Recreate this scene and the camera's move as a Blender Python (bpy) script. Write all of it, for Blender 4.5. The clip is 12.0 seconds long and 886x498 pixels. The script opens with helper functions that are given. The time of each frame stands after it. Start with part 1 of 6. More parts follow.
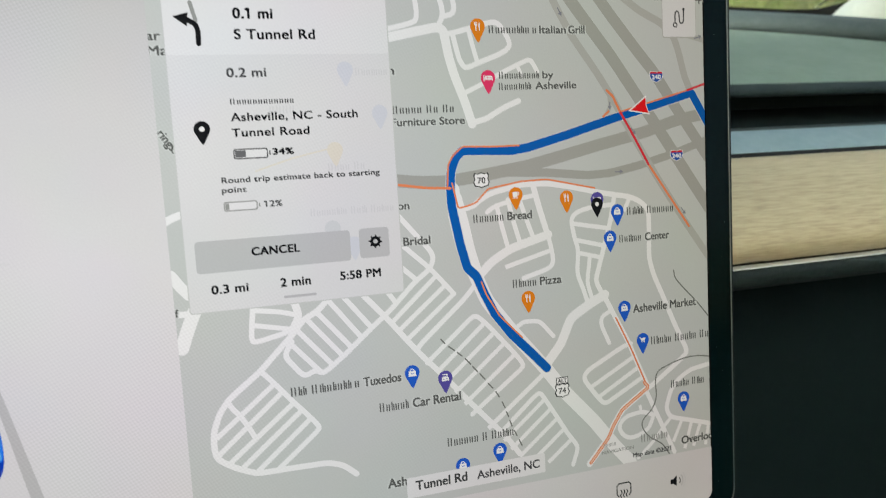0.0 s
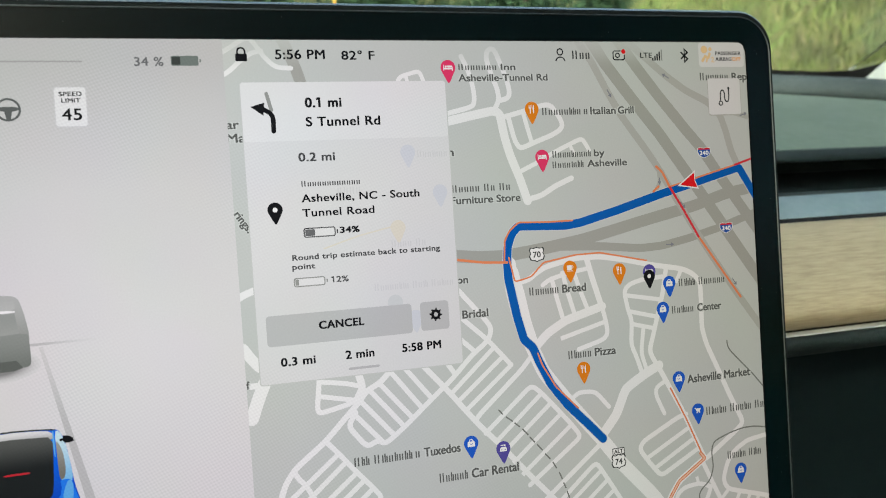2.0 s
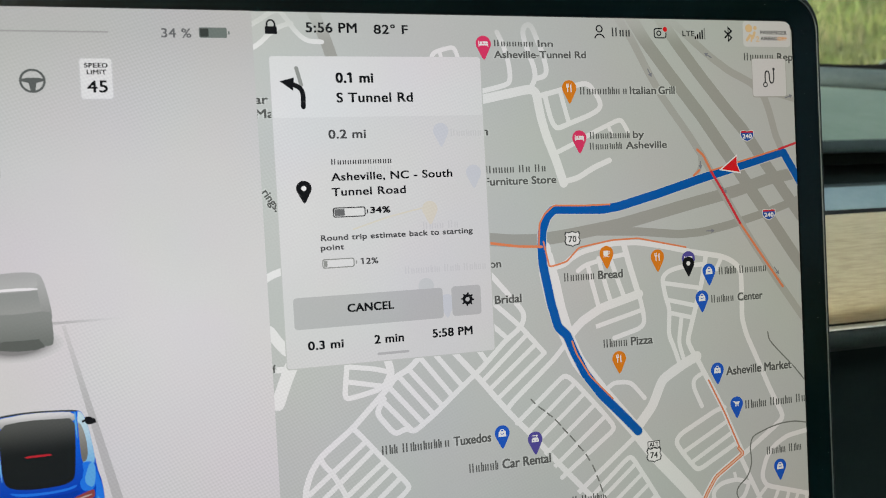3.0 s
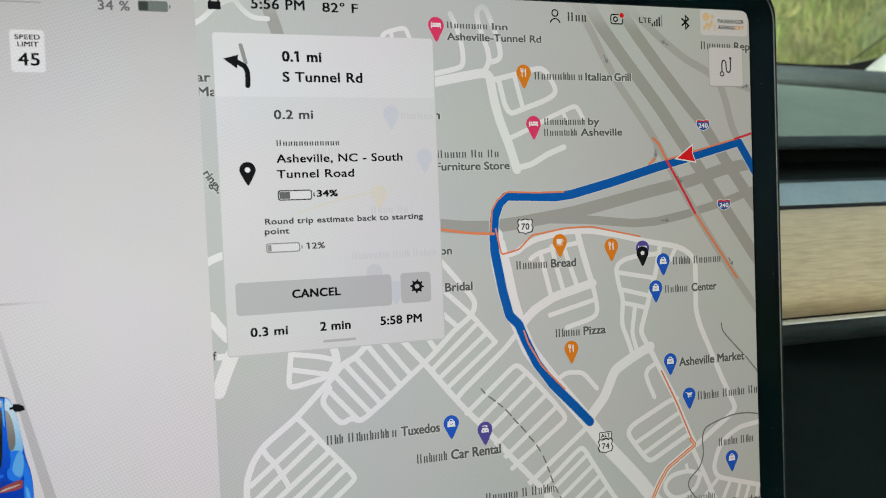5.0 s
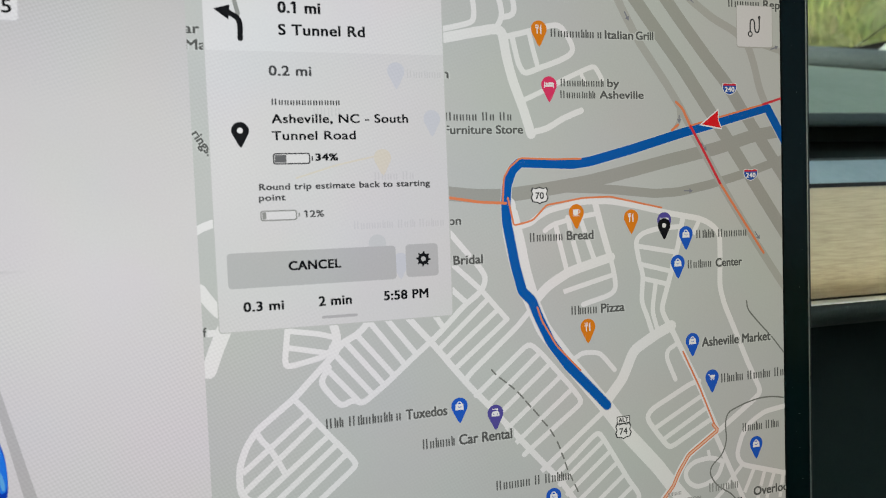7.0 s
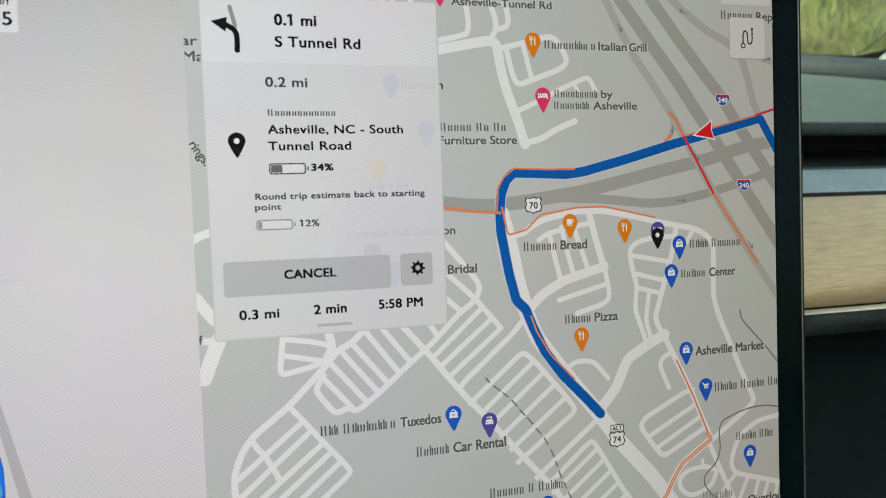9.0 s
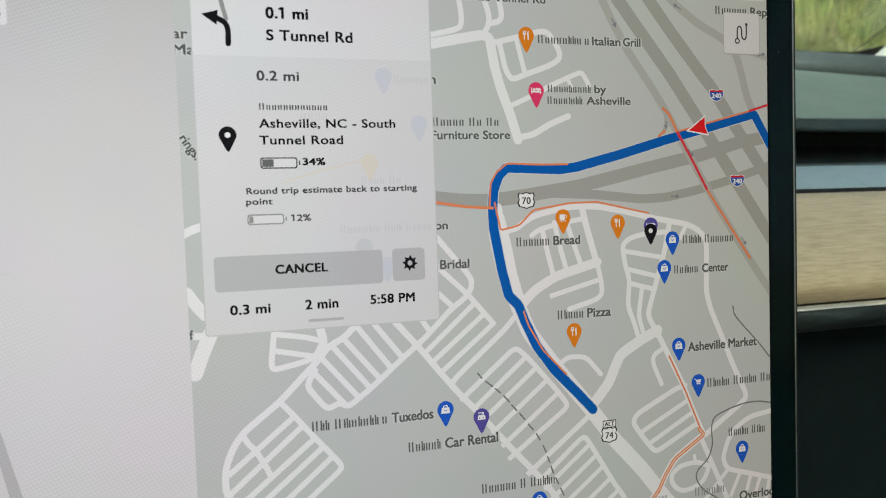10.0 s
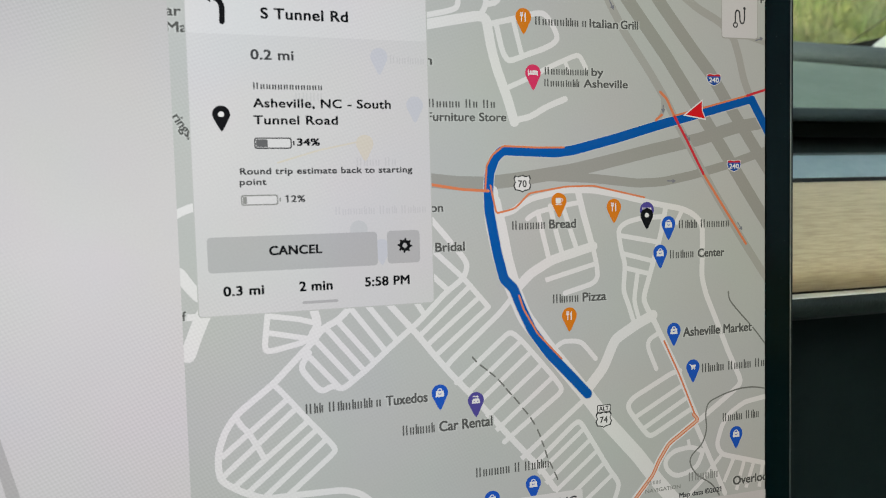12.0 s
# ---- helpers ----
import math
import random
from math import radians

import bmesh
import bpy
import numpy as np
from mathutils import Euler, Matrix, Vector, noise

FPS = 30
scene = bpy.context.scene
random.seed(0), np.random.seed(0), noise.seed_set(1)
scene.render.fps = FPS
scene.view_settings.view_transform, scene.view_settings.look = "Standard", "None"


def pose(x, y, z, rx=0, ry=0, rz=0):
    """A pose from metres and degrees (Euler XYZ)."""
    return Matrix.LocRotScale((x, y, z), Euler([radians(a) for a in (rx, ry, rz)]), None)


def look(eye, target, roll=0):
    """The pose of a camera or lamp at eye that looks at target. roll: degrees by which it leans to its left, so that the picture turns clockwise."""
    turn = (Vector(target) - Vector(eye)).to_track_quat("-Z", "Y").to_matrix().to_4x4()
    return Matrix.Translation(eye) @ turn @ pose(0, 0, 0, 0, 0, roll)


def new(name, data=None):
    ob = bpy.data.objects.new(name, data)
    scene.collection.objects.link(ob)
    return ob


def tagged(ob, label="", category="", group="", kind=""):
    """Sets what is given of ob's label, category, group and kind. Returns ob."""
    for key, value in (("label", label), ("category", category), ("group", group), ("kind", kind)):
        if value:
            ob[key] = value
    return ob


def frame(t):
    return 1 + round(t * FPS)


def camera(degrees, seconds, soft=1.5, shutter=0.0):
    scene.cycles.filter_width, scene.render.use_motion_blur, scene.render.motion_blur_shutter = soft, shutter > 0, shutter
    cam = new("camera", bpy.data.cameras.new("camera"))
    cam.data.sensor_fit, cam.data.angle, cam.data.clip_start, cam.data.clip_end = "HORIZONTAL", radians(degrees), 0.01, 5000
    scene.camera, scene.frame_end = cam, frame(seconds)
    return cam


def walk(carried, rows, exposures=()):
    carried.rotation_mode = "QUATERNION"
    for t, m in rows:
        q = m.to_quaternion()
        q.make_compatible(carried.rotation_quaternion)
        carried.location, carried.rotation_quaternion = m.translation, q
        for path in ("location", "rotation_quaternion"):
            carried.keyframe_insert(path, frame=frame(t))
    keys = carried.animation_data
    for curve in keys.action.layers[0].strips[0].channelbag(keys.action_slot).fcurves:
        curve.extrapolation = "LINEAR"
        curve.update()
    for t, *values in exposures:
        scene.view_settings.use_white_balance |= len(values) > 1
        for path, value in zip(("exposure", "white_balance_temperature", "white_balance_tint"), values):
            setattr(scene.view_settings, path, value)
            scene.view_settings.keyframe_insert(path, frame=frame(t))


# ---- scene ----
cam = camera(63.0, 12.0, soft=1.0, shutter=0.22)
PATH = [
    (0, (-0.0125, -0.2087, 1.0425), (0.2833, 0.6744, 0.6783), 1.72),
    (0.1, (-0.0132, -0.2094, 1.0475), (0.2705, 0.6777, 0.6836), 1.47),
    (0.3, (-0.0133, -0.2082, 1.0515), (0.2507, 0.6890, 0.6971), 1.08),
    (0.5, (-0.0169, -0.2071, 1.0550), (0.2392, 0.6934, 0.7034), 1.14),
    (0.7, (-0.0165, -0.2109, 1.0593), (0.2249, 0.6993, 0.7229), 0.86),
    (0.9, (-0.0260, -0.2134, 1.0639), (0.2122, 0.7022, 0.7401), 0.93),
    (1, (-0.0317, -0.2114, 1.0620), (0.2118, 0.7042, 0.7422), 1.12),
    (1.2, (-0.0256, -0.2064, 1.0654), (0.2085, 0.7140, 0.7520), 1.15),
    (1.3, (-0.0240, -0.2084, 1.0637), (0.2065, 0.7139, 0.7534), 1.22),
    (1.5, (-0.0241, -0.2058, 1.0565), (0.2184, 0.7142, 0.7487), 1.40),
    (1.8, (-0.0241, -0.2062, 1.0566), (0.2235, 0.7137, 0.7526), 0.92),
    (1.9, (-0.0212, -0.2106, 1.0547), (0.2288, 0.7103, 0.7555), 0.67),
    (2, (-0.0228, -0.2125, 1.0504), (0.2362, 0.7087, 0.7600), 0.57),
    (2.1, (-0.0229, -0.2137, 1.0592), (0.2300, 0.7108, 0.7739), 0.44),
    (2.2, (-0.0288, -0.2162, 1.0593), (0.2169, 0.7130, 0.7836), 0.35),
    (2.3, (-0.0355, -0.2142, 1.0540), (0.2073, 0.7150, 0.7753), 0.48),
    (2.4, (-0.0387, -0.2090, 1.0465), (0.2092, 0.7193, 0.7695), 0.69),
    (2.5, (-0.0370, -0.2067, 1.0443), (0.2099, 0.7201, 0.7616), 0.90),
    (2.7, (-0.0303, -0.2055, 1.0443), (0.2079, 0.7207, 0.7514), 0.89),
    (4.3, (-0.0212, -0.2032, 1.0409), (0.2347, 0.7156, 0.7400), 1.43),
    (4.5, (-0.0192, -0.2030, 1.0408), (0.2412, 0.7141, 0.7390), 1.65),
    (5, (-0.0175, -0.2031, 1.0397), (0.2535, 0.7112, 0.7386), 2.16),
    (5.5, (-0.0169, -0.2034, 1.0396), (0.2559, 0.7101, 0.7378), 2.36),
    (5.7, (-0.0171, -0.2010, 1.0384), (0.2568, 0.7109, 0.7326), 2.43),
    (5.8, (-0.0156, -0.1955, 1.0342), (0.2612, 0.7156, 0.7285), 2.45),
    (6, (-0.0111, -0.1898, 1.0300), (0.2687, 0.7183, 0.7181), 2.51),
    (6.2, (-0.0095, -0.1911, 1.0318), (0.2684, 0.7171, 0.7188), 2.48),
    (6.3, (-0.0111, -0.1905, 1.0307), (0.2654, 0.7175, 0.7160), 2.47),
    (6.5, (-0.0168, -0.1888, 1.0276), (0.2624, 0.7190, 0.7144), 2.49),
    (7, (-0.0160, -0.1890, 1.0293), (0.2558, 0.7201, 0.7138), 2.38),
    (7.5, (-0.0183, -0.1905, 1.0314), (0.2501, 0.7216, 0.7214), 2.42),
    (7.7, (-0.0169, -0.1909, 1.0308), (0.2474, 0.7226, 0.7215), 2.41),
    (9.3, (-0.0140, -0.1914, 1.0307), (0.2554, 0.7216, 0.7241), 2.48),
    (9.5, (-0.0154, -0.1908, 1.0292), (0.2549, 0.7216, 0.7217), 2.55),
    (10, (-0.0126, -0.1911, 1.0305), (0.2596, 0.7190, 0.7178), 2.65),
    (10.5, (-0.0118, -0.1907, 1.0274), (0.2631, 0.7179, 0.7130), 2.80),
    (11, (-0.0111, -0.1903, 1.0264), (0.2675, 0.7157, 0.7076), 3.02),
    (11.5, (-0.0106, -0.1908, 1.0275), (0.2670, 0.7142, 0.7052), 3.05),
    (12, (-0.0125, -0.1907, 1.0275), (0.2663, 0.7138, 0.7045), 3.12),
]
walk(cam, [(t, look(eye, target, roll)) for t, eye, target, roll in PATH], [(0.0, 1.01), (0.7, 0.98), (1.4, 0.95), (2.0, 0.98), (2.5, 0.91), (4.3, 0.89), (12.0, 0.87)])
# a phone's small lens, focused on the display
cam.data.dof.use_dof = True
cam.data.dof.focus_distance = 0.255
cam.data.dof.aperture_fstop = 19.0

# ---- light ----
world = bpy.data.worlds.new("sky")
scene.world = world
world.use_nodes = True
wn = world.node_tree.nodes
sky = wn.new("ShaderNodeTexSky")
sky.sky_type = "NISHITA"
sky.sun_disc = False
sky.sun_elevation, sky.sun_rotation = radians(31), radians(208)
sky.air_density, sky.dust_density = 1.0, 5.0
world.node_tree.links.new(sky.outputs["Color"], wn["Background"].inputs["Color"])
wn["Background"].inputs["Strength"].default_value = 0.13
sun_data = bpy.data.lights.new("sun", "SUN")
sun_data.energy, sun_data.angle, sun_data.color = 3.4, radians(9), (1.0, 0.96, 0.88)
sun = new("sun", sun_data)
# a hazy late-afternoon sun behind the car
sun.matrix_world = look((-4.0, -7.6, 5.2), (0, 0, 0))


# ---- materials ----
def linear(rgb):
    return tuple((c / 255 / 12.92) if c / 255 <= 0.04045 else ((c / 255 + 0.055) / 1.055) ** 2.4 for c in rgb) + (1.0,)


def shader(name, rough=0.6, metal=0.0, spec=0.5):
    m = bpy.data.materials.new(name)
    m.use_nodes = True
    b = m.node_tree.nodes["Principled BSDF"]
    b.inputs["Roughness"].default_value = rough
    b.inputs["Metallic"].default_value = metal
    b.inputs["Specular IOR Level"].default_value = spec
    return m, m.node_tree.nodes, m.node_tree.links, b


def surface(name, dark, light, scale, rough=0.6, metal=0.0, spec=0.5, bump=0.1, bump_scale=None, stretch=(1, 1, 1), fine=6.0):
    """Two scales of noise between two base colours, with a fine relief."""
    m, n, l, b = shader(name, rough, metal, spec)
    tc = n.new("ShaderNodeTexCoord")
    mp = n.new("ShaderNodeMapping")
    mp.inputs["Scale"].default_value = stretch
    l.new(tc.outputs["Object"], mp.inputs["Vector"])
    big, small = n.new("ShaderNodeTexNoise"), n.new("ShaderNodeTexNoise")
    big.inputs["Scale"].default_value, big.inputs["Detail"].default_value = scale, 4
    small.inputs["Scale"].default_value, small.inputs["Detail"].default_value = scale * fine, 6
    for t in (big, small):
        l.new(mp.outputs["Vector"], t.inputs["Vector"])
    mix = n.new("ShaderNodeMix")
    mix.data_type, mix.blend_type = "FLOAT", "MIX"
    mix.inputs[0].default_value = 0.5
    l.new(big.outputs["Fac"], mix.inputs[2])
    l.new(small.outputs["Fac"], mix.inputs[3])
    ramp = n.new("ShaderNodeValToRGB")
    ramp.color_ramp.elements[0].position, ramp.color_ramp.elements[1].position = 0.35, 0.65
    ramp.color_ramp.elements[0].color, ramp.color_ramp.elements[1].color = (*dark, 1), (*light, 1)
    l.new(mix.outputs[0], ramp.inputs["Fac"])
    l.new(ramp.outputs["Color"], b.inputs["Base Color"])
    grain = n.new("ShaderNodeTexNoise")
    grain.inputs["Scale"].default_value, grain.inputs["Detail"].default_value = bump_scale or scale * fine * 2, 3
    l.new(mp.outputs["Vector"], grain.inputs["Vector"])
    bp = n.new("ShaderNodeBump")
    bp.inputs["Strength"].default_value, bp.inputs["Distance"].default_value = bump, 0.001
    l.new(grain.outputs["Fac"], bp.inputs["Height"])
    l.new(bp.outputs["Normal"], b.inputs["Normal"])
    return m


def wood():
    """Open-pore ash: long fibres along the dashboard, darker pores."""
    m, n, l, b = shader("open_pore_wood", 0.55, 0, 0.35)
    tc, mp = n.new("ShaderNodeTexCoord"), n.new("ShaderNodeMapping")
    mp.inputs["Scale"].default_value = (42, 420, 480)
    l.new(tc.outputs["Object"], mp.inputs["Vector"])
    fibre, cloud = n.new("ShaderNodeTexNoise"), n.new("ShaderNodeTexNoise")
    fibre.inputs["Scale"].default_value, fibre.inputs["Detail"].default_value, fibre.inputs["Roughness"].default_value = 1.6, 8, 0.65
    fibre.inputs["Distortion"].default_value = 0.12
    l.new(mp.outputs["Vector"], fibre.inputs["Vector"])
    mp2 = n.new("ShaderNodeMapping")
    mp2.inputs["Scale"].default_value = (3, 14, 20)
    l.new(tc.outputs["Object"], mp2.inputs["Vector"])
    cloud.inputs["Scale"].default_value, cloud.inputs["Detail"].default_value = 1.0, 3
    l.new(mp2.outputs["Vector"], cloud.inputs["Vector"])
    ramp = n.new("ShaderNodeValToRGB")
    e = ramp.color_ramp.elements
    e[0].position, e[0].color = 0.30, (0.283, 0.236, 0.148, 1)
    e[1].position, e[1].color = 0.64, (0.500, 0.440, 0.276, 1)
    k = e.new(0.46)
    k.color = (0.410, 0.352, 0.218, 1)
    mix = n.new("ShaderNodeMix")
    mix.data_type = "FLOAT"
    mix.inputs[0].default_value = 0.35
    l.new(fibre.outputs["Fac"], mix.inputs[2])
    l.new(cloud.outputs["Fac"], mix.inputs[3])
    l.new(mix.outputs[0], ramp.inputs["Fac"])
    l.new(ramp.outputs["Color"], b.inputs["Base Color"])
    bp = n.new("ShaderNodeBump")
    bp.inputs["Strength"].default_value, bp.inputs["Distance"].default_value = 0.25, 0.0005
    l.new(fibre.outputs["Fac"], bp.inputs["Height"])
    l.new(bp.outputs["Normal"], b.inputs["Normal"])
    return m


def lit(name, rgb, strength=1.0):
    """One ink of the liquid-crystal display: the backlight shows it, brightest near the driver's side to stand in for
    an oblique view's dimming; fine cell grid and moire.
    """
    m, n, l, b = shader("display_" + name, 0.10, 0, 0.015)
    b.inputs["Base Color"].default_value = (0.004, 0.004, 0.004, 1)
    tc, far, mr = n.new("ShaderNodeTexCoord"), n.new("ShaderNodeVectorMath"), n.new("ShaderNodeMapRange")
    far.operation = "DISTANCE"
    far.inputs[1].default_value = VIEW_FALLOFF[0]
    l.new(tc.outputs["Object"], far.inputs[0])
    mr.inputs["From Min"].default_value, mr.inputs["From Max"].default_value = 0.03, 0.24
    mr.inputs["To Min"].default_value, mr.inputs["To Max"].default_value = VIEW_FALLOFF[1] * strength, VIEW_FALLOFF[2] * strength
    l.new(far.outputs["Value"], mr.inputs["Value"])
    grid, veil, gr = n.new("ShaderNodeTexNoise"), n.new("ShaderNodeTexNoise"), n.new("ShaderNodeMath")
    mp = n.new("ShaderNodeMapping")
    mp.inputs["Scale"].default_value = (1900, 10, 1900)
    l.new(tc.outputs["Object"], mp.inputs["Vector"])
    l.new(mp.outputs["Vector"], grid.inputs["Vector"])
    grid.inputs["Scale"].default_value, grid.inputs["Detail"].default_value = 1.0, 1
    # moire dots over the cell grid, drawn into the glow, plainer in some patches
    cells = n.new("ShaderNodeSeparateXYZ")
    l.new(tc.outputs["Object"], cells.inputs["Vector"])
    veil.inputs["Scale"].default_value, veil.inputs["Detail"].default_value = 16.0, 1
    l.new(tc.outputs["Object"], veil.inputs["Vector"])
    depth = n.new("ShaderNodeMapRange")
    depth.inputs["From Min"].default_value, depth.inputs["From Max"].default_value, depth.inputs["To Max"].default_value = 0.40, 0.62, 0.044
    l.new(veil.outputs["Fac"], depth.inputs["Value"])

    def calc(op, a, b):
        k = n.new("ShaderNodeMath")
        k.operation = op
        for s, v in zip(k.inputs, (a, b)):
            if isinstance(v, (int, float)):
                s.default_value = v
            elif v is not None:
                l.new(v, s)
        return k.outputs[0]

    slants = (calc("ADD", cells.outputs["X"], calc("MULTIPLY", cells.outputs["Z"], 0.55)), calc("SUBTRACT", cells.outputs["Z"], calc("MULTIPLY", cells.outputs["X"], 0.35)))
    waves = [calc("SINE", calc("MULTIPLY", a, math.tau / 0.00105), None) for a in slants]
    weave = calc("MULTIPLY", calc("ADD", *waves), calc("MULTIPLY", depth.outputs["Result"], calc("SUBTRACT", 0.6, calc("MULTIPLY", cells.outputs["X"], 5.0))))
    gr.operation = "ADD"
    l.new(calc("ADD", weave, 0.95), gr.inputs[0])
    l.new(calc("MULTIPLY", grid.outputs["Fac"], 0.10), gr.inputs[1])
    mu = n.new("ShaderNodeMath")
    mu.operation = "MULTIPLY"
    l.new(mr.outputs["Result"], mu.inputs[0])
    l.new(gr.outputs[0], mu.inputs[1])
    # yellow cast of the oblique view, put into the ink's colour to the right
    tint = n.new("ShaderNodeMix")
    tint.data_type, tint.blend_type = "RGBA", "MULTIPLY"
    slant, axis = n.new("ShaderNodeMapRange"), n.new("ShaderNodeSeparateXYZ")
    slant.inputs["From Min"].default_value, slant.inputs["From Max"].default_value = 0.03, 0.165
    l.new(tc.outputs["Object"], axis.inputs["Vector"])
    l.new(axis.outputs["X"], slant.inputs["Value"])
    l.new(slant.outputs["Result"], tint.inputs[0])
    tint.inputs[6].default_value, tint.inputs[7].default_value = linear(rgb), (1.03, 1.0, 0.89, 1)
    # faint rainbow blotches of the moire, painted into the ink's colour
    hue, spread = n.new("ShaderNodeTexNoise"), n.new("ShaderNodeVectorMath")
    hue.inputs["Scale"].default_value, hue.inputs["Detail"].default_value = 22.0, 2
    l.new(tc.outputs["Object"], hue.inputs["Vector"])
    spread.operation = "MULTIPLY_ADD"
    spread.inputs[1].default_value, spread.inputs[2].default_value = (0.12, 0.12, 0.12), (0.94, 0.94, 0.94)
    l.new(hue.outputs["Color"], spread.inputs[0])
    shade = n.new("ShaderNodeVectorMath")
    shade.operation = "MULTIPLY"
    l.new(tint.outputs[2], shade.inputs[0])
    l.new(spread.outputs["Vector"], shade.inputs[1])
    l.new(shade.outputs["Vector"], b.inputs["Emission Color"])
    l.new(mu.outputs["Value"], b.inputs["Emission Strength"])
    return m


# brightest point and dimming of the oblique view, put into the inks' strength
VIEW_FALLOFF = ((-0.045, 0.0, 0.05), 0.490, 0.280)
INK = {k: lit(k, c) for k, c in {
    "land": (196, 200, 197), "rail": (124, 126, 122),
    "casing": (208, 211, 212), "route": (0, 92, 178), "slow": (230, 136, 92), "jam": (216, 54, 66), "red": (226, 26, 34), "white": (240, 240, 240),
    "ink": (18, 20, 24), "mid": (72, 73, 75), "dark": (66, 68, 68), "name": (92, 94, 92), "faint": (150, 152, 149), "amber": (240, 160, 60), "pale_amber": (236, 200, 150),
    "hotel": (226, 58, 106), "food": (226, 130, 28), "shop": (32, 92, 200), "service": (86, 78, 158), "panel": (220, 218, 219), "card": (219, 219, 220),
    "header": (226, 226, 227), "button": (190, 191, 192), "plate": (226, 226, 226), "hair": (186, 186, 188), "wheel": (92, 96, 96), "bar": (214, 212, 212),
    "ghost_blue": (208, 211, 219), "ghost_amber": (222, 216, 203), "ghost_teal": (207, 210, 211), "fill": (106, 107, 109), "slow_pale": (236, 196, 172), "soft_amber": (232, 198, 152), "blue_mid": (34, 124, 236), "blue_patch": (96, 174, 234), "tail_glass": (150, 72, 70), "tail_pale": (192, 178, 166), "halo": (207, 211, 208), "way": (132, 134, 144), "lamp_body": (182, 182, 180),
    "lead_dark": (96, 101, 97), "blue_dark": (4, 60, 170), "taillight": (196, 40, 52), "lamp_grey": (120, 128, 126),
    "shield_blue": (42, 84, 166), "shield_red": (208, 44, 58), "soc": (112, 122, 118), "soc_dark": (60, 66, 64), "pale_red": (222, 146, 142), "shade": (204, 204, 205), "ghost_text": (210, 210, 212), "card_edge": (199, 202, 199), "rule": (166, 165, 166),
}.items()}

# the driving view darkens towards its sky
sky_ink = INK["panel"].node_tree
n, l = sky_ink.nodes, sky_ink.links
tc, sp, ramp = n.new("ShaderNodeTexCoord"), n.new("ShaderNodeSeparateXYZ"), n.new("ShaderNodeValToRGB")
span = n.new("ShaderNodeMapRange")
span.inputs["From Min"].default_value, span.inputs["From Max"].default_value = -0.1, 0.1
l.new(tc.outputs["Object"], sp.inputs["Vector"])
l.new(sp.outputs["Z"], span.inputs["Value"])
l.new(span.outputs["Result"], ramp.inputs["Fac"])
e = ramp.color_ramp.elements
e[0].position, e[0].color = 0.55, linear((220, 218, 219))
e[1].position, e[1].color = 0.97, linear((192, 192, 192))
e.new(0.78).color = linear((209, 208, 208))
l.new(ramp.outputs["Color"], n["Mix"].inputs[6])


def graded(name, lower, upper, z0, z1, axis="Z"):
    """A display ink that grades upwards from one colour to another."""
    m = lit(name, upper)
    n, l = m.node_tree.nodes, m.node_tree.links
    tc, sp, span, mix = n.new("ShaderNodeTexCoord"), n.new("ShaderNodeSeparateXYZ"), n.new("ShaderNodeMapRange"), n.new("ShaderNodeMix")
    mix.data_type = "RGBA"
    span.inputs["From Min"].default_value, span.inputs["From Max"].default_value = z0 / 1000, z1 / 1000
    span.interpolation_type = "SMOOTHSTEP"
    l.new(tc.outputs["Object"], sp.inputs["Vector"])
    l.new(sp.outputs[axis], span.inputs["Value"])
    l.new(span.outputs["Result"], mix.inputs[0])
    mix.inputs[6].default_value, mix.inputs[7].default_value = linear(lower), linear(upper)
    l.new(mix.outputs[2], n["Mix"].inputs[6])
    return m


INK["lead"] = graded("lead_car", (142, 146, 142), (176, 179, 176), 10, 27)
INK["lead_window"] = graded("lead_car_roof", (184, 187, 184), (174, 177, 174), 22, 27.5)
INK["lead_deck"] = graded("lead_car_deck", (160, 164, 160), (150, 155, 151), 15, 21)
INK["roof_sheen"] = graded("own_car_roof", (168, 168, 168), (226, 226, 226), -15.5, -12.2)
INK["lead_low"] = graded("lead_car_low", (114, 120, 115), (140, 145, 141), 5, 16)
for i in range(16):
    c = 219 - 0.024 * i ** 3
    INK["shadow_%d" % i] = lit("shadow_%d" % i, (c, c, c))
INK["street"] = graded("street_fading", (236, 236, 236), (210, 213, 210), 89, 100)
INK["highway"] = graded("highway_fading", (166, 167, 161), (190, 193, 189), 91, 101)
INK["ramp"] = graded("ramp_fading", (178, 179, 174), (192, 195, 192), 91, 101)
INK["lane"] = graded("lane_line", (190, 189, 189), (208, 207, 207), -15, 12)
INK["stop"] = graded("stop_line", (188, 188, 188), (217, 216, 216), -86, -67.5, "X")
INK["car_glass"] = graded("own_car_glass", (26, 31, 32), (92, 95, 92), -24, -12)
INK["blue_light"] = graded("own_car_side", (116, 186, 232), (200, 226, 234), -30, -14)
INK["blue_car"] = graded("own_car_body", (4, 62, 182), (16, 104, 228), -40, -15)
INK["side_glass"] = graded("own_car_side_glass", (118, 116, 108), (160, 160, 154), -27, -15)
BLACK_GLASS = surface("black_cover_glass", (0.0007, 0.0038, 0.0042), (0.0014, 0.0050, 0.0054), 40, 0.12, 0, 0.06, 0.0)
FRAME = surface("dark_anodised_frame", (0.0070, 0.0105, 0.0108), (0.0105, 0.0140, 0.0142), 300, 0.7, 0.0, 0.05, 0.0)
FRAME_HIGHLIGHT = surface("frame_top_highlight", (0.70, 0.70, 0.60), (0.76, 0.76, 0.66), 300, 0.26, 1.0, 0.5, 0.0)
SLOT = surface("black_air_duct", (0.0078, 0.0150, 0.0156), (0.0108, 0.0192, 0.0198), 60, 0.8, 0, 0.1, 0.1)
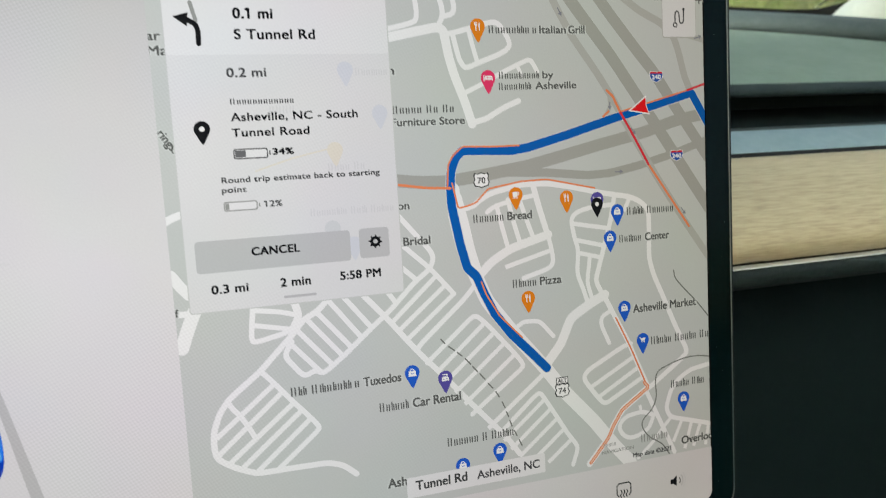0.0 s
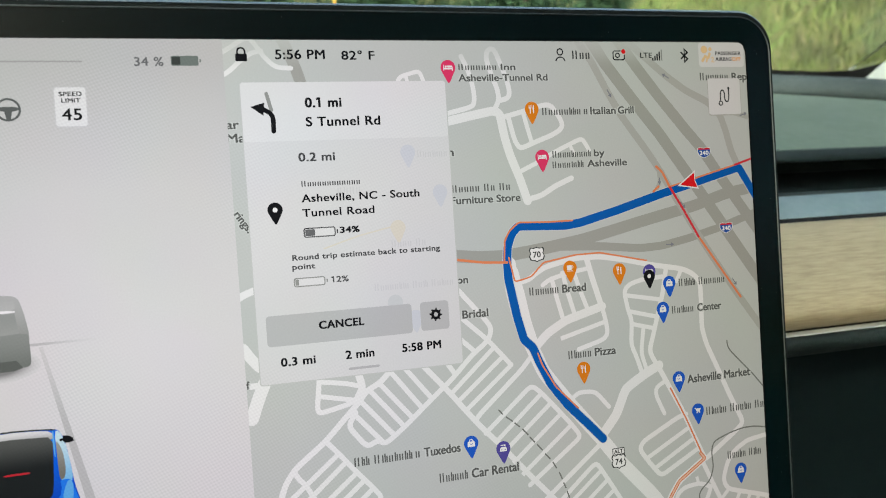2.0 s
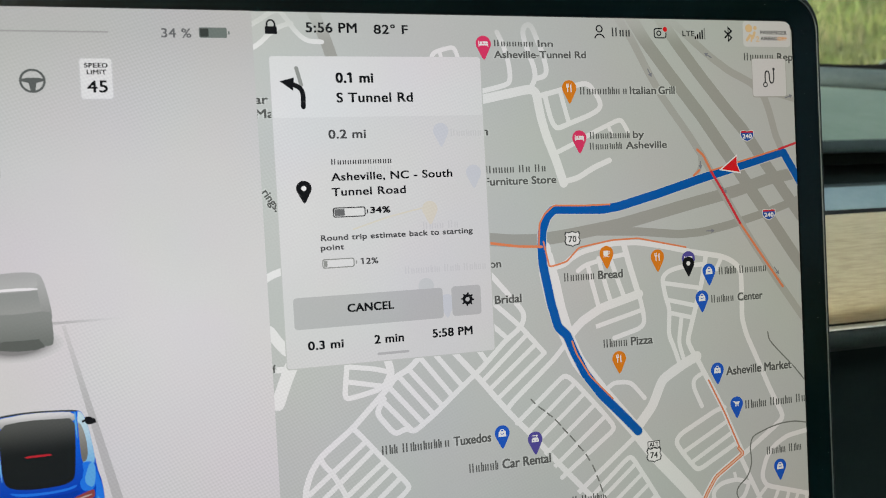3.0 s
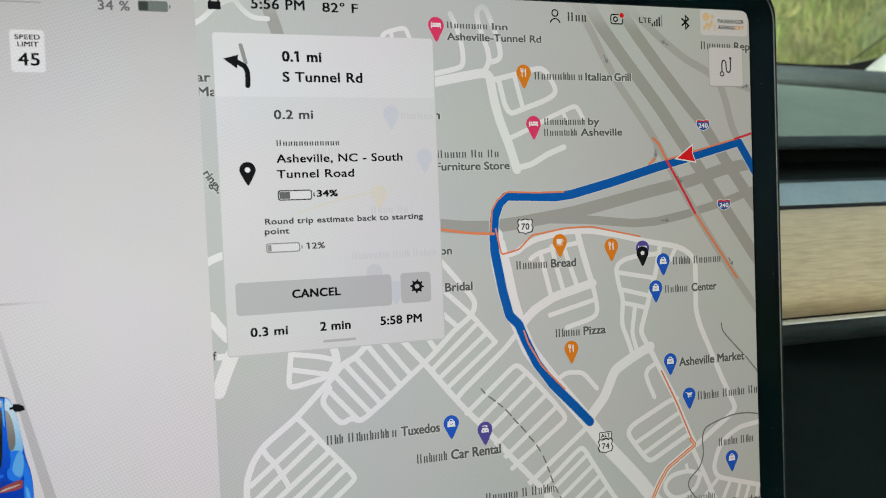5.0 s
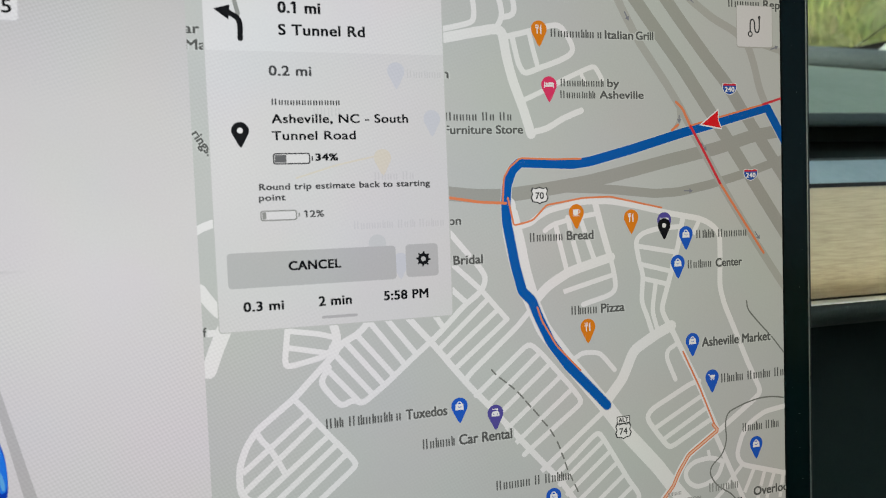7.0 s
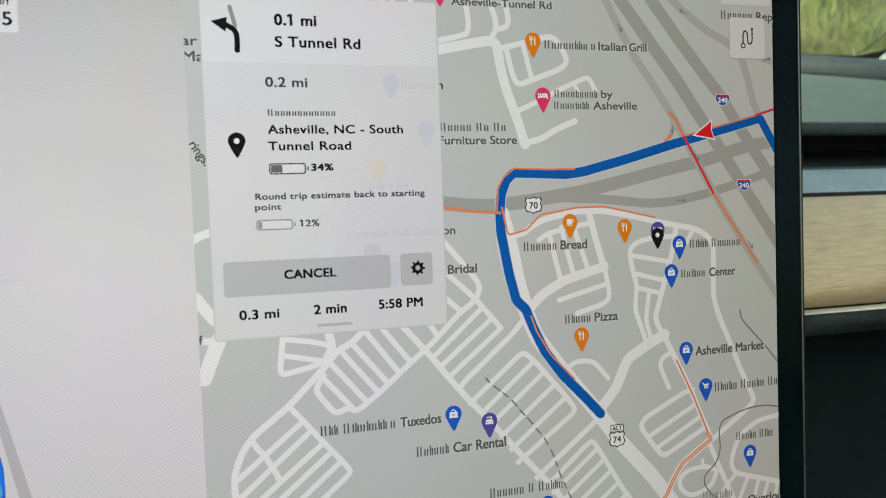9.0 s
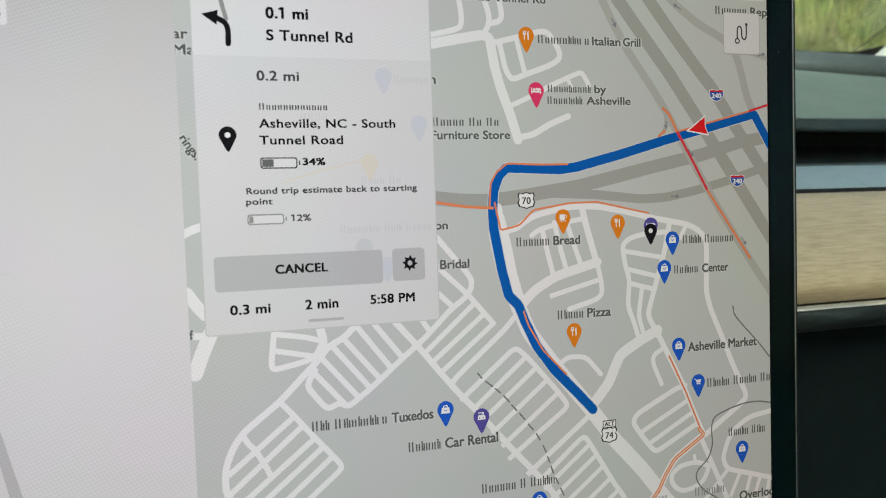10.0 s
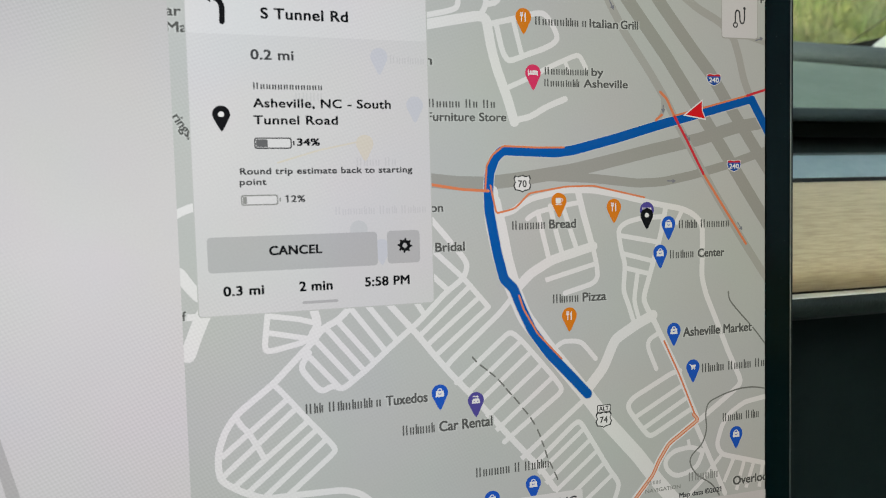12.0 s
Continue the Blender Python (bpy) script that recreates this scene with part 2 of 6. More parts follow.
LINE = surface("bare_metal_edge", (0.070, 0.082, 0.084), (0.100, 0.114, 0.116), 300, 0.3, 0.8, 0.5, 0.0)
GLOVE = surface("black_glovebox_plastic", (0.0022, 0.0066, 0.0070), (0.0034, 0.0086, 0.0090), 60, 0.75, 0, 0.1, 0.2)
BLACK = surface("black_plastic", (0.004, 0.005, 0.005), (0.007, 0.008, 0.008), 60, 0.75, 0, 0.2, 0.2)
SAGE = surface("grey_soft_touch_dash", (0.1325, 0.1840, 0.1403), (0.1637, 0.2183, 0.1715), 25, 0.66, 0, 0.25, 0.25, 900)
RIM = surface("dark_grey_dash_pad", (0.0447, 0.0638, 0.0622), (0.0606, 0.0798, 0.0782), 40, 0.75, 0, 0.15, 0.25, 900)
LEDGE = surface("satin_vent_ledge", (0.1584, 0.2352, 0.2592), (0.1968, 0.2736, 0.2976), 30, 0.45, 0, 0.4, 0.05)
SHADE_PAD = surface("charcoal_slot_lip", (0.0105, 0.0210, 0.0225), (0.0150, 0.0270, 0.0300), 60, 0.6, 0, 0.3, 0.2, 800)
SILL = surface("charcoal_sill", (0.022, 0.032, 0.034), (0.030, 0.040, 0.042), 60, 0.6, 0, 0.3, 0.2, 800)
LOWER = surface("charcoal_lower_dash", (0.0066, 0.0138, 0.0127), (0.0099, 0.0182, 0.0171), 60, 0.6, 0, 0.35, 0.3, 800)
WOOD = wood()
CHROME = surface("satin_chrome", (0.80, 0.84, 0.79), (0.88, 0.90, 0.86), 200, 0.32, 0.35, 0.6, 0.02)
FABRIC = surface("pale_headliner_fabric", (0.56, 0.64, 0.56), (0.66, 0.74, 0.66), 120, 0.9, 0, 0.2, 0.3, 1500)
CABIN = surface("dark_cabin_trim", (0.02, 0.021, 0.022), (0.035, 0.036, 0.037), 20, 0.75, 0, 0.3, 0.2, 600)
CONCRETE = surface("worn_pale_concrete", (0.3000, 0.3075, 0.2707), (0.4350, 0.4350, 0.3847), 1.5, 0.9, 0, 0.3, 0.6, 180, fine=40)
SOIL = surface("grassy_ground", (0.055, 0.075, 0.022), (0.15, 0.16, 0.06), 0.7, 0.95, 0, 0.1, 0.8, 30, fine=14)
VERGE = surface("mown_verge", (0.178, 0.292, 0.082), (0.288, 0.405, 0.142), 0.8, 0.95, 0, 0.1, 0.8, 60, fine=30)


def varied(name, colours, rough=0.7):
    """A colour for each loose piece of a mesh."""
    m, n, l, b = shader(name, rough, 0, 0.25)
    g, ramp = n.new("ShaderNodeNewGeometry"), n.new("ShaderNodeValToRGB")
    e = ramp.color_ramp.elements
    e[0].color, e[1].color = (*colours[0], 1), (*colours[-1], 1)
    for i, c in enumerate(colours[1:-1]):
        e.new((i + 1) / (len(colours) - 1)).color = (*c, 1)
    l.new(g.outputs["Random Per Island"], ramp.inputs["Fac"])
    l.new(ramp.outputs["Color"], b.inputs["Base Color"])
    return m


def patchy(m, colour, scale):
    """Drifts of another colour over ground that is many metres wide."""
    n, l, b = m.node_tree.nodes, m.node_tree.links, m.node_tree.nodes["Principled BSDF"]
    old = b.inputs["Base Color"].links[0].from_socket
    tc, t, r, mix = n.new("ShaderNodeTexCoord"), n.new("ShaderNodeTexNoise"), n.new("ShaderNodeMapRange"), n.new("ShaderNodeMix")
    t.inputs["Scale"].default_value, t.inputs["Detail"].default_value = scale, 3
    r.inputs["From Min"].default_value, r.inputs["From Max"].default_value, r.inputs["To Max"].default_value = 0.46, 0.60, 0.75
    mix.data_type = "RGBA"
    l.new(tc.outputs["Object"], t.inputs["Vector"])
    l.new(t.outputs["Fac"], r.inputs["Value"])
    l.new(r.outputs["Result"], mix.inputs[0])
    l.new(old, mix.inputs[6])
    mix.inputs[7].default_value = (*colour, 1)
    l.new(mix.outputs[2], b.inputs["Base Color"])


DUST = surface("dust", (0.10, 0.11, 0.11), (0.2, 0.21, 0.21), 400, 0.9, 0, 0.1, 0.0)
GRASS = varied("tall_grass", ((0.044, 0.070, 0.018), (0.086, 0.122, 0.032), (0.133, 0.153, 0.049), (0.187, 0.162, 0.090), (0.067, 0.100, 0.026), (0.140, 0.119, 0.071), (0.101, 0.144, 0.038)))
patchy(GRASS, (0.078, 0.126, 0.036), 1.7)


def brighten_far(m, y0, y1, gain):
    """Multiplies the base colour along Y: sun and windshield haze painted into the farther growth."""
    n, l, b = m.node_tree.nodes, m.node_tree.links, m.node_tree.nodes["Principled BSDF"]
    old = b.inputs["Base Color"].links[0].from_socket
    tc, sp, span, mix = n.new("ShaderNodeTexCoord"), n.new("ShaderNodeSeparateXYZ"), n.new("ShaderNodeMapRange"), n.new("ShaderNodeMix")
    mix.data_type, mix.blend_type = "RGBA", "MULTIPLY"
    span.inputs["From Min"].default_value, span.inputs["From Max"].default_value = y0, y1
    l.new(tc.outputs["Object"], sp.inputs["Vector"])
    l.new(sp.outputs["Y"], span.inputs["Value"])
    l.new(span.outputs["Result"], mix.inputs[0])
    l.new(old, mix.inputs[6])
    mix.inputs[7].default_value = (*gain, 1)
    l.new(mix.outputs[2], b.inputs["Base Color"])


# painted-in sun and haze: the far grass is about twice as bright
brighten_far(GRASS, 4.5, 7.4, (2.05, 2.05, 2.00))
patchy(GRASS, (0.075, 0.088, 0.036), 3.1)
LEAF = varied("leaves", ((0.021, 0.054, 0.027), (0.032, 0.074, 0.035), (0.047, 0.097, 0.043)))
BARK = surface("bark", (0.05, 0.04, 0.03), (0.12, 0.10, 0.08), 8, 0.95, 0, 0.1, 0.8)
PAINT = surface("dark_grey_car_paint", (0.017, 0.028, 0.035), (0.023, 0.035, 0.043), 4, 0.3, 0.3, 0.4, 0.0)
CAR_GLASS = surface("tinted_glass", (0.010, 0.013, 0.015), (0.014, 0.017, 0.02), 3, 0.05, 0, 0.6, 0.0)
TYRE = surface("tyre_rubber", (0.012, 0.012, 0.012), (0.02, 0.02, 0.02), 30, 0.9, 0, 0.2, 0.3)
STEEL = surface("grey_alloy", (0.35, 0.35, 0.36), (0.45, 0.45, 0.46), 30, 0.35, 1, 0.5, 0.05)
PLATE = surface("licence_plate", (0.065, 0.080, 0.090), (0.090, 0.105, 0.115), 30, 0.5, 0, 0.3, 0.05)
PLATE_BAR = surface("plate_bars", (0.05, 0.06, 0.15), (0.06, 0.07, 0.18), 30, 0.5, 0, 0.4, 0.0)
ORANGE = surface("orange_plastic", (0.62, 0.085, 0.03), (0.70, 0.11, 0.04), 12, 0.5, 0, 0.4, 0.1)
YELLOW = surface("yellow_reflector", (0.48, 0.34, 0.05), (0.56, 0.40, 0.07), 12, 0.4, 0, 0.5, 0.1)
POST = surface("white_plastic_post", (0.46, 0.48, 0.47), (0.58, 0.59, 0.58), 10, 0.5, 0, 0.4, 0.1)
GALV = surface("galvanised_rail", (0.16, 0.19, 0.20), (0.24, 0.27, 0.28), 6, 0.5, 0.6, 0.5, 0.1)
brake, bn, bl, bb = shader("brake_lamp", 0.15, 0, 0.6)
bb.inputs["Base Color"].default_value = (0.22, 0.006, 0.008, 1)
bb.inputs["Emission Color"].default_value = (1.0, 0.05, 0.04, 1)
bb.inputs["Emission Strength"].default_value = 0.07
REFLECTOR = surface("red_reflector", (0.35, 0.01, 0.01), (0.45, 0.02, 0.02), 12, 0.3, 0, 0.5, 0.0)
bulb_glow, bn, bl, bb = shader("brake_bulb", 0.3, 0, 0.5)
bb.inputs["Base Color"].default_value = (0.8, 0.2, 0.05, 1)
bb.inputs["Emission Color"].default_value = (1.0, 0.30, 0.07, 1)
bb.inputs["Emission Strength"].default_value = 1.3
pane, pn, pl, pb = shader("windshield_glass", 0.0, 0, 0.5)
pb.inputs["Base Color"].default_value = (0.90, 0.98, 0.92, 1)
pb.inputs["Transmission Weight"].default_value = 1.0
pb.inputs["IOR"].default_value = 1.12


ROOF_GLASS, rn, rl, rb = shader("tinted_roof_glass", 0.0, 0, 0.3)
rb.inputs["Base Color"].default_value = (0.10, 0.12, 0.115, 1)
rb.inputs["Transmission Weight"].default_value = 1.0
rb.inputs["IOR"].default_value = 1.01


# ---- helpers ----
def part(name, bm, material, parent, label="", smooth=False):
    me = bpy.data.meshes.new(name)
    bm.to_mesh(me)
    bm.free()
    for mat in material if isinstance(material, (list, tuple)) else (material,):
        me.materials.append(mat)
    if smooth:
        for p in me.polygons:
            p.use_smooth = True
    ob = new(name, me)
    ob.parent = parent
    return tagged(ob, label)


def thing(name, m, label, category, group="", kind=""):
    ob = new(name)
    ob.matrix_world = m
    ob.empty_display_size = 0.05
    return tagged(ob, label, category, group, kind)


def box(bm, lo, hi, bevel=0.0):
    vs = [bm.verts.new((x, y, z)) for x in (lo[0], hi[0]) for y in (lo[1], hi[1]) for z in (lo[2], hi[2])]
    fs = [bm.faces.new([vs[i] for i in f]) for f in ((0, 1, 3, 2), (4, 6, 7, 5), (0, 4, 5, 1), (2, 3, 7, 6), (0, 2, 6, 4), (1, 5, 7, 3))]
    if bevel:
        bmesh.ops.bevel(bm, geom=list({e for f in fs for e in f.edges}), offset=bevel, segments=3, profile=0.6, affect="EDGES")
    return fs


def tube(bm, a, b, ra, rb, n=12):
    a, b = Vector(a), Vector(b)
    q = (b - a).to_track_quat("Z", "Y")
    rings = [[bm.verts.new(p + q @ Vector((r * math.cos(i * math.tau / n), r * math.sin(i * math.tau / n), 0))) for i in range(n)] for p, r in ((a, ra), (b, rb))]
    for i in range(n):
        bm.faces.new((rings[0][i], rings[0][(i + 1) % n], rings[1][(i + 1) % n], rings[1][i]))
    bm.faces.new(rings[0][::-1])
    bm.faces.new(rings[1])


def loft(bm, loops, closed=True, cap=False):
    rows = [[bm.verts.new(p) for p in loop] for loop in loops]
    for r, s in zip(rows, rows[1:]):
        for i in range(len(r) if closed else len(r) - 1):
            j = (i + 1) % len(r)
            bm.faces.new((r[i], r[j], s[j], s[i]))
    if cap:
        bm.faces.new(rows[0][::-1])
        bm.faces.new(rows[-1])
    return rows


def rounded(x0, z0, x1, z1, r, y=0.0, n=8):
    """A rounded rectangle in the display's plane."""
    out = []
    for cx, cz, a0 in ((x1 - r, z1 - r, 0), (x0 + r, z1 - r, 90), (x0 + r, z0 + r, 180), (x1 - r, z0 + r, 270)):
        out += [(cx + r * math.cos(radians(a0 + 90 * i / n)), y, cz + r * math.sin(radians(a0 + 90 * i / n))) for i in range(n + 1)]
    return out


# ---- the display's drawing: millimetres right and up from its middle ----
SEAT = Matrix.Translation((0, 0, 0.95)) @ Matrix.Rotation(radians(-16), 4, "X")
DEPTH = 0.0008
LAYER = {"highway": 0.03, "ramp": 0.06, "street": 0.09, "rail": 0.12, "casing": 0.14, "route": 0.16, "slow": 0.18, "jam": 0.19}
count = [0]


def level(mm):
    count[0] += 1
    return DEPTH - (mm + 0.0004 * (count[0] % 20)) / 1000


def ui(u, v, y):
    return (u / 1000, y, v / 1000)


def points(text):
    return [tuple(float(c) for c in p.split(",")) for p in text.split()]


def smoothed(pts, times, reach=2.0):
    for _ in range(times):
        out = [pts[0]]
        for (a, b), (c, d) in zip(pts, pts[1:]):
            k = 0.25 if math.hypot(c - a, d - b) < 4 * reach else reach / math.hypot(c - a, d - b)
            out += [(a + k * (c - a), b + k * (d - b)), (c - k * (c - a), d - k * (d - b))]
        pts = out + [pts[-1]]
    return pts


def ribbon(bm, pts, w, y, caps=True):
    n, left, right = len(pts), [], []
    for i, (a, b) in enumerate(pts):
        p, q = pts[max(i - 1, 0)], pts[min(i + 1, n - 1)]
        d1, d2 = Vector((a - p[0], b - p[1])), Vector((q[0] - a, q[1] - b))
        d1 = d2.copy() if d1.length < 1e-6 else d1
        d2 = d1.copy() if d2.length < 1e-6 else d2
        d1.normalize(), d2.normalize()
        t = (d1 + d2)
        t = t.normalized() if t.length > 0.2 else d1
        k = min(1 / max(t.dot(d1), 0.5), 1.6) * w / 2
        left.append((a - t.y * k, b + t.x * k))
        right.append((a + t.y * k, b - t.x * k))
        if i == 0:
            start = math.atan2(d1.y, d1.x)
        end = math.atan2(d2.y, d2.x)
    lv, rv = [bm.verts.new(ui(*p, y)) for p in left], [bm.verts.new(ui(*p, y)) for p in right]
    for i in range(n - 1):
        bm.faces.new((lv[i], rv[i], rv[i + 1], lv[i + 1]))
    if caps:
        for (a, b), ang, x, z in ((pts[0], start + math.pi, lv[0], rv[0]), (pts[-1], end, rv[-1], lv[-1])):
            arc = [bm.verts.new(ui(a + w / 2 * math.cos(ang + s), b + w / 2 * math.sin(ang + s), y)) for s in (-1.05, -0.52, 0, 0.52, 1.05)]
            bm.faces.new([x] + arc + [z])


def blob(pts, times=2):
    """A closed outline with its corners rounded."""
    for _ in range(times):
        pts = [(a + k * (c - a), b + k * (d - b)) for (a, b), (c, d) in zip(pts, pts[1:] + pts[:1]) for k in (0.25, 0.75)]
    return pts


def shape(bm, pts, y, slot=0):
    f = bm.faces.new([bm.verts.new(ui(*p, y)) for p in pts])
    f.material_index = slot
    return f


def disc(bm, u, v, r, y, slot=0, n=24, squash=1.0):
    return shape(bm, [(u + r * math.cos(i * math.tau / n), v + squash * r * math.sin(i * math.tau / n)) for i in range(n)], y, slot)


def hoop(bm, u, v, r, w, y, slot=0, n=32, a0=0.0, a1=360.0):
    a = [radians(a0 + (a1 - a0) * i / n) for i in range(n + 1)]
    for s, t in zip(a, a[1:]):
        shape(bm, [(u + k * math.cos(x), v + k * math.sin(x)) for x, k in ((s, r - w / 2), (s, r + w / 2), (t, r + w / 2), (t, r - w / 2))], y, slot)


def plaque(bm, u0, v0, u1, v1, r, y, slot=0):
    return shape(bm, [(p[0], p[2]) for p in rounded(u0, v0, u1, v1, r, n=5)], y, slot)


GLYPHS = {}


def outline(words, track):
    """The words in the built-in font, as vertices and faces."""
    cu = bpy.data.curves.new("writing", "FONT")
    cu.body, cu.size, cu.resolution_u, cu.space_character = words, 1.0, 4, track
    ob = new("writing", cu)
    me = bpy.data.meshes.new_from_object(ob.evaluated_get(bpy.context.evaluated_depsgraph_get()))
    vs, fs = [v.co.copy() for v in me.vertices], [tuple(p.vertices) for p in me.polygons]
    bpy.data.objects.remove(ob)
    bpy.data.curves.remove(cu)
    bpy.data.meshes.remove(me)
    return vs, fs


def lettering(words, track=1.0):
    """Outline of the words, with their width and the height of a capital as 1; the figure one gets its flag."""
    key = words, track
    if key not in GLYPHS:
        vs, fs = outline(words, track)
        vs, fs = list(vs), list(fs)
        for i, ch in enumerate(words):
            if ch == "1":
                stem = max(v.x for v in outline(words[:i + 1], track)[0])
                b = len(vs)
                vs += [Vector((stem - 0.09 + dx, y, 0)) for dx, y in ((0.02, 0.729), (-0.17, 0.60), (-0.12, 0.535), (0.02, 0.635))]
                fs.append((b, b + 1, b + 2, b + 3))
        lo, hi = min(v.x for v in vs), max(v.x for v in vs)
        GLYPHS[key] = [((v.x - lo) / (hi - lo), v.y / 0.729) for v in vs], fs
    return GLYPHS[key]


def write(bm, words, u, v, width, cap, y, bold=0.5, slot=0, track=1.06, turn=0.0):
    vs, fs = lettering(words, track)
    k, c, s = 0.068 * bold * cap, math.cos(turn), math.sin(turn)
    for i, (p, q) in enumerate(((-1, -0.6), (1, 0.6), (-1, 0.6), (1, -0.6))):
        made = []
        for x, z in vs:
            a, b = x * width + k * p, z * cap * 1.06 + k * q
            made.append(bm.verts.new(ui(u + a * c - b * s, v + a * s + b * c, y - 0.000001 * i)))
        for f in fs:
            bm.faces.new([made[j] for j in f]).material_index = slot


WIDE = {"X": 0.74, "x": 0.58, "l": 0.42, "i": 0.28, " ": 0.34, "-": 0.4, ",": 0.25, "'": 0.2}
TALL = {"X": 1.0, "x": 0.74, "l": 1.0, "i": 0.9}


def bars(bm, pattern, u, v, width, cap, y, slot=0, turn=0.0):
    """Plain upright bars for writing that is not to be read."""
    k, x = width / sum(WIDE[c] for c in pattern), 0.0
    c, s = math.cos(turn), math.sin(turn)
    cap = cap * 1.05
    for ch in pattern:
        w = WIDE[ch] * k
        if ch in TALL:
            for f in ((0.40,) if ch == "i" else (0.14, 0.58)):
                p, h = x + f * w, TALL[ch] * cap * (0.74 if ch == "l" and f > 0.5 else 1.0)
                q = [(p, 0), (p + 0.05 + 0.21 * WIDE["x"] * k, 0), (p + 0.05 + 0.21 * WIDE["x"] * k, h), (p, h)]
                shape(bm, [(u + a * c - b * s, v + a * s + b * c) for a, b in q], y, slot)
        elif ch == "-":
            shape(bm, [(u + x + a * w, v + b * cap) for a, b in ((0.1, 0.32), (0.9, 0.32), (0.9, 0.45), (0.1, 0.45))], y, slot)
        x += w


# ---- touchscreen ----
screen = thing("touchscreen", SEAT, "black-framed car touchscreen showing a pale street map with blue route", "touchscreen")
HALF_U, HALF_V, EDGE_U, EDGE_T = 0.1615, 0.101, 0.1710, 0.1098
bm = bmesh.new()
loft(bm, [rounded(-EDGE_U, -0.1098, EDGE_U, EDGE_T, 0.0125), rounded(-HALF_U, -HALF_V, HALF_U, HALF_V, 0.0042)])
loft(bm, [rounded(-HALF_U, -HALF_V, HALF_U, HALF_V, 0.0042), rounded(-HALF_U, -HALF_V, HALF_U, HALF_V, 0.0042, 0.0012)])
part("cover_glass", bm, BLACK_GLASS, screen, "glossy black glass border")
SECTION = [(0.0000, 0.0001), (0.0004, -0.0002), (0.0008, -0.0001), (0.0011, 0.0002), (0.0014, 0.0006), (0.0016, 0.0011), (0.0017, 0.0016), (0.0018, 0.0024), (0.0018, 0.0075), (0.0012, 0.0095), (-0.002, 0.0115), (-0.012, 0.0145)]


def collar(g, y):
    """One line round the frame, g outside the glass."""
    return rounded(-EDGE_U - g, -0.1098 - g, EDGE_U + 1.3 * g, EDGE_T + 1.8 * g, 0.0125 + g, y, 10)


bm = bmesh.new()
loft(bm, [collar(g, y) for g, y in SECTION])
frame_ring = part("frame", bm, FRAME, screen, "dark anodised metal frame with rounded corners", True)
# sky highlight added as a strip of brighter metal; the frame itself stays matt
bm = bmesh.new()
loft(bm, [collar(g + 0.00006, y - 0.00002)[5:19] for g, y in SECTION[3:9]], closed=False)
part("top_highlight", bm, FRAME_HIGHLIGHT, frame_ring, "bright strip added for the sky highlight on the top edge", True)
bm = bmesh.new()
loft(bm, [rounded(-EDGE_U - g, -0.1098 - g, EDGE_U + g, EDGE_T + g, 0.0125 + g, y, 10) for g, y in ((0.0001, -0.00005), (0.0002, -0.00028), (0.0004, -0.00032), (0.00055, -0.00022))])
part("bezel_line", bm, LINE, screen, "thin pale line round the glass", True)
bm = bmesh.new()
loft(bm, [rounded(-0.159, -0.098, 0.159, 0.098, 0.004, 0.0144), rounded(-0.10, -0.06, 0.10, 0.06, 0.01, 0.024)], cap=True)
part("back_housing", bm, BLACK, screen)
bm = bmesh.new()
tube(bm, (0, 0.02, -0.02), (0, 0.115, -0.045), 0.035, 0.045, 20)
part("mounting_arm", bm, BLACK, screen, "", True)

bm = bmesh.new()
specks = random.Random(11)
for _ in range(26):
    side = specks.random()
    u, v = (specks.uniform(162.5, 170), specks.uniform(-100, 105)) if side < 0.6 else (specks.uniform(-120, 160), specks.uniform(102, 109))
    r = specks.uniform(0.05, 0.16)
    shape(bm, [(u + r, v), (u, v + r * 0.8), (u - r * 0.9, v), (u, v - r)], -0.00006)
tagged(part("dust", bm, DUST, screen, "pale dust specks"), kind="stuff")
bm = bmesh.new()
shape(bm, [(-163, -102.5), (163, -102.5), (163, 102.5), (-163, 102.5)], DEPTH)
map_panel = part("map_panel", bm, INK["land"], screen, "pale grey-green street map")


def road(kind, w, text):
    bm = bmesh.new()
    pts = points(text)
    if len(pts) > 2:
        pts = smoothed(pts, 1, 0.5) if kind in ("route", "casing", "slow", "jam") else smoothed(pts, 2, 1.1)
    w = w * 0.86 if kind == "street" and w < 3 else w
    ribbon(bm, pts, w, level(LAYER[kind]), caps=kind != "highway" and (len(pts) > 2 or kind != "street"))
    part({"slow": "traffic_line", "jam": "traffic_line", "route": "route_line", "casing": "route_edge", "rail": "railway_line"}.get(kind, "road"), bm, INK[kind], map_panel,
         {"slow": "orange slow traffic", "jam": "red heavy traffic", "route": "thick blue route"}.get(kind, ""))
    if kind == "slow" and w > 1.25:
        bm = bmesh.new()
        ribbon(bm, pts, w * 0.42, level(LAYER[kind]) - 0.00002)
        part("line_core", bm, INK["slow_pale"], map_panel, "pale middle of the orange line")


def place_name(pattern, u, v, width, cap, ink="name", height=0.2):
    bm = bmesh.new()
    bars(bm, pattern, u, v, width, cap, level(height + 0.02))
    tagged(part("writing", bm, INK[ink], map_panel), kind="stuff")


def town_name(words, u, v, width, cap, ink="name", height=0.2, bold=0.6, halo=True, turn=0.0):
    y = level(height + 0.02)
    bm = bmesh.new()
    write(bm, words, u, v, width, 1.05 * cap, y, bold, 0, 1.0, turn)
    if halo:
        write(bm, words, u, v, width, cap, y + 0.00001, 3.2, 1, 1.0, turn)
    part("writing", bm, [INK[ink], INK["halo"]], map_panel)


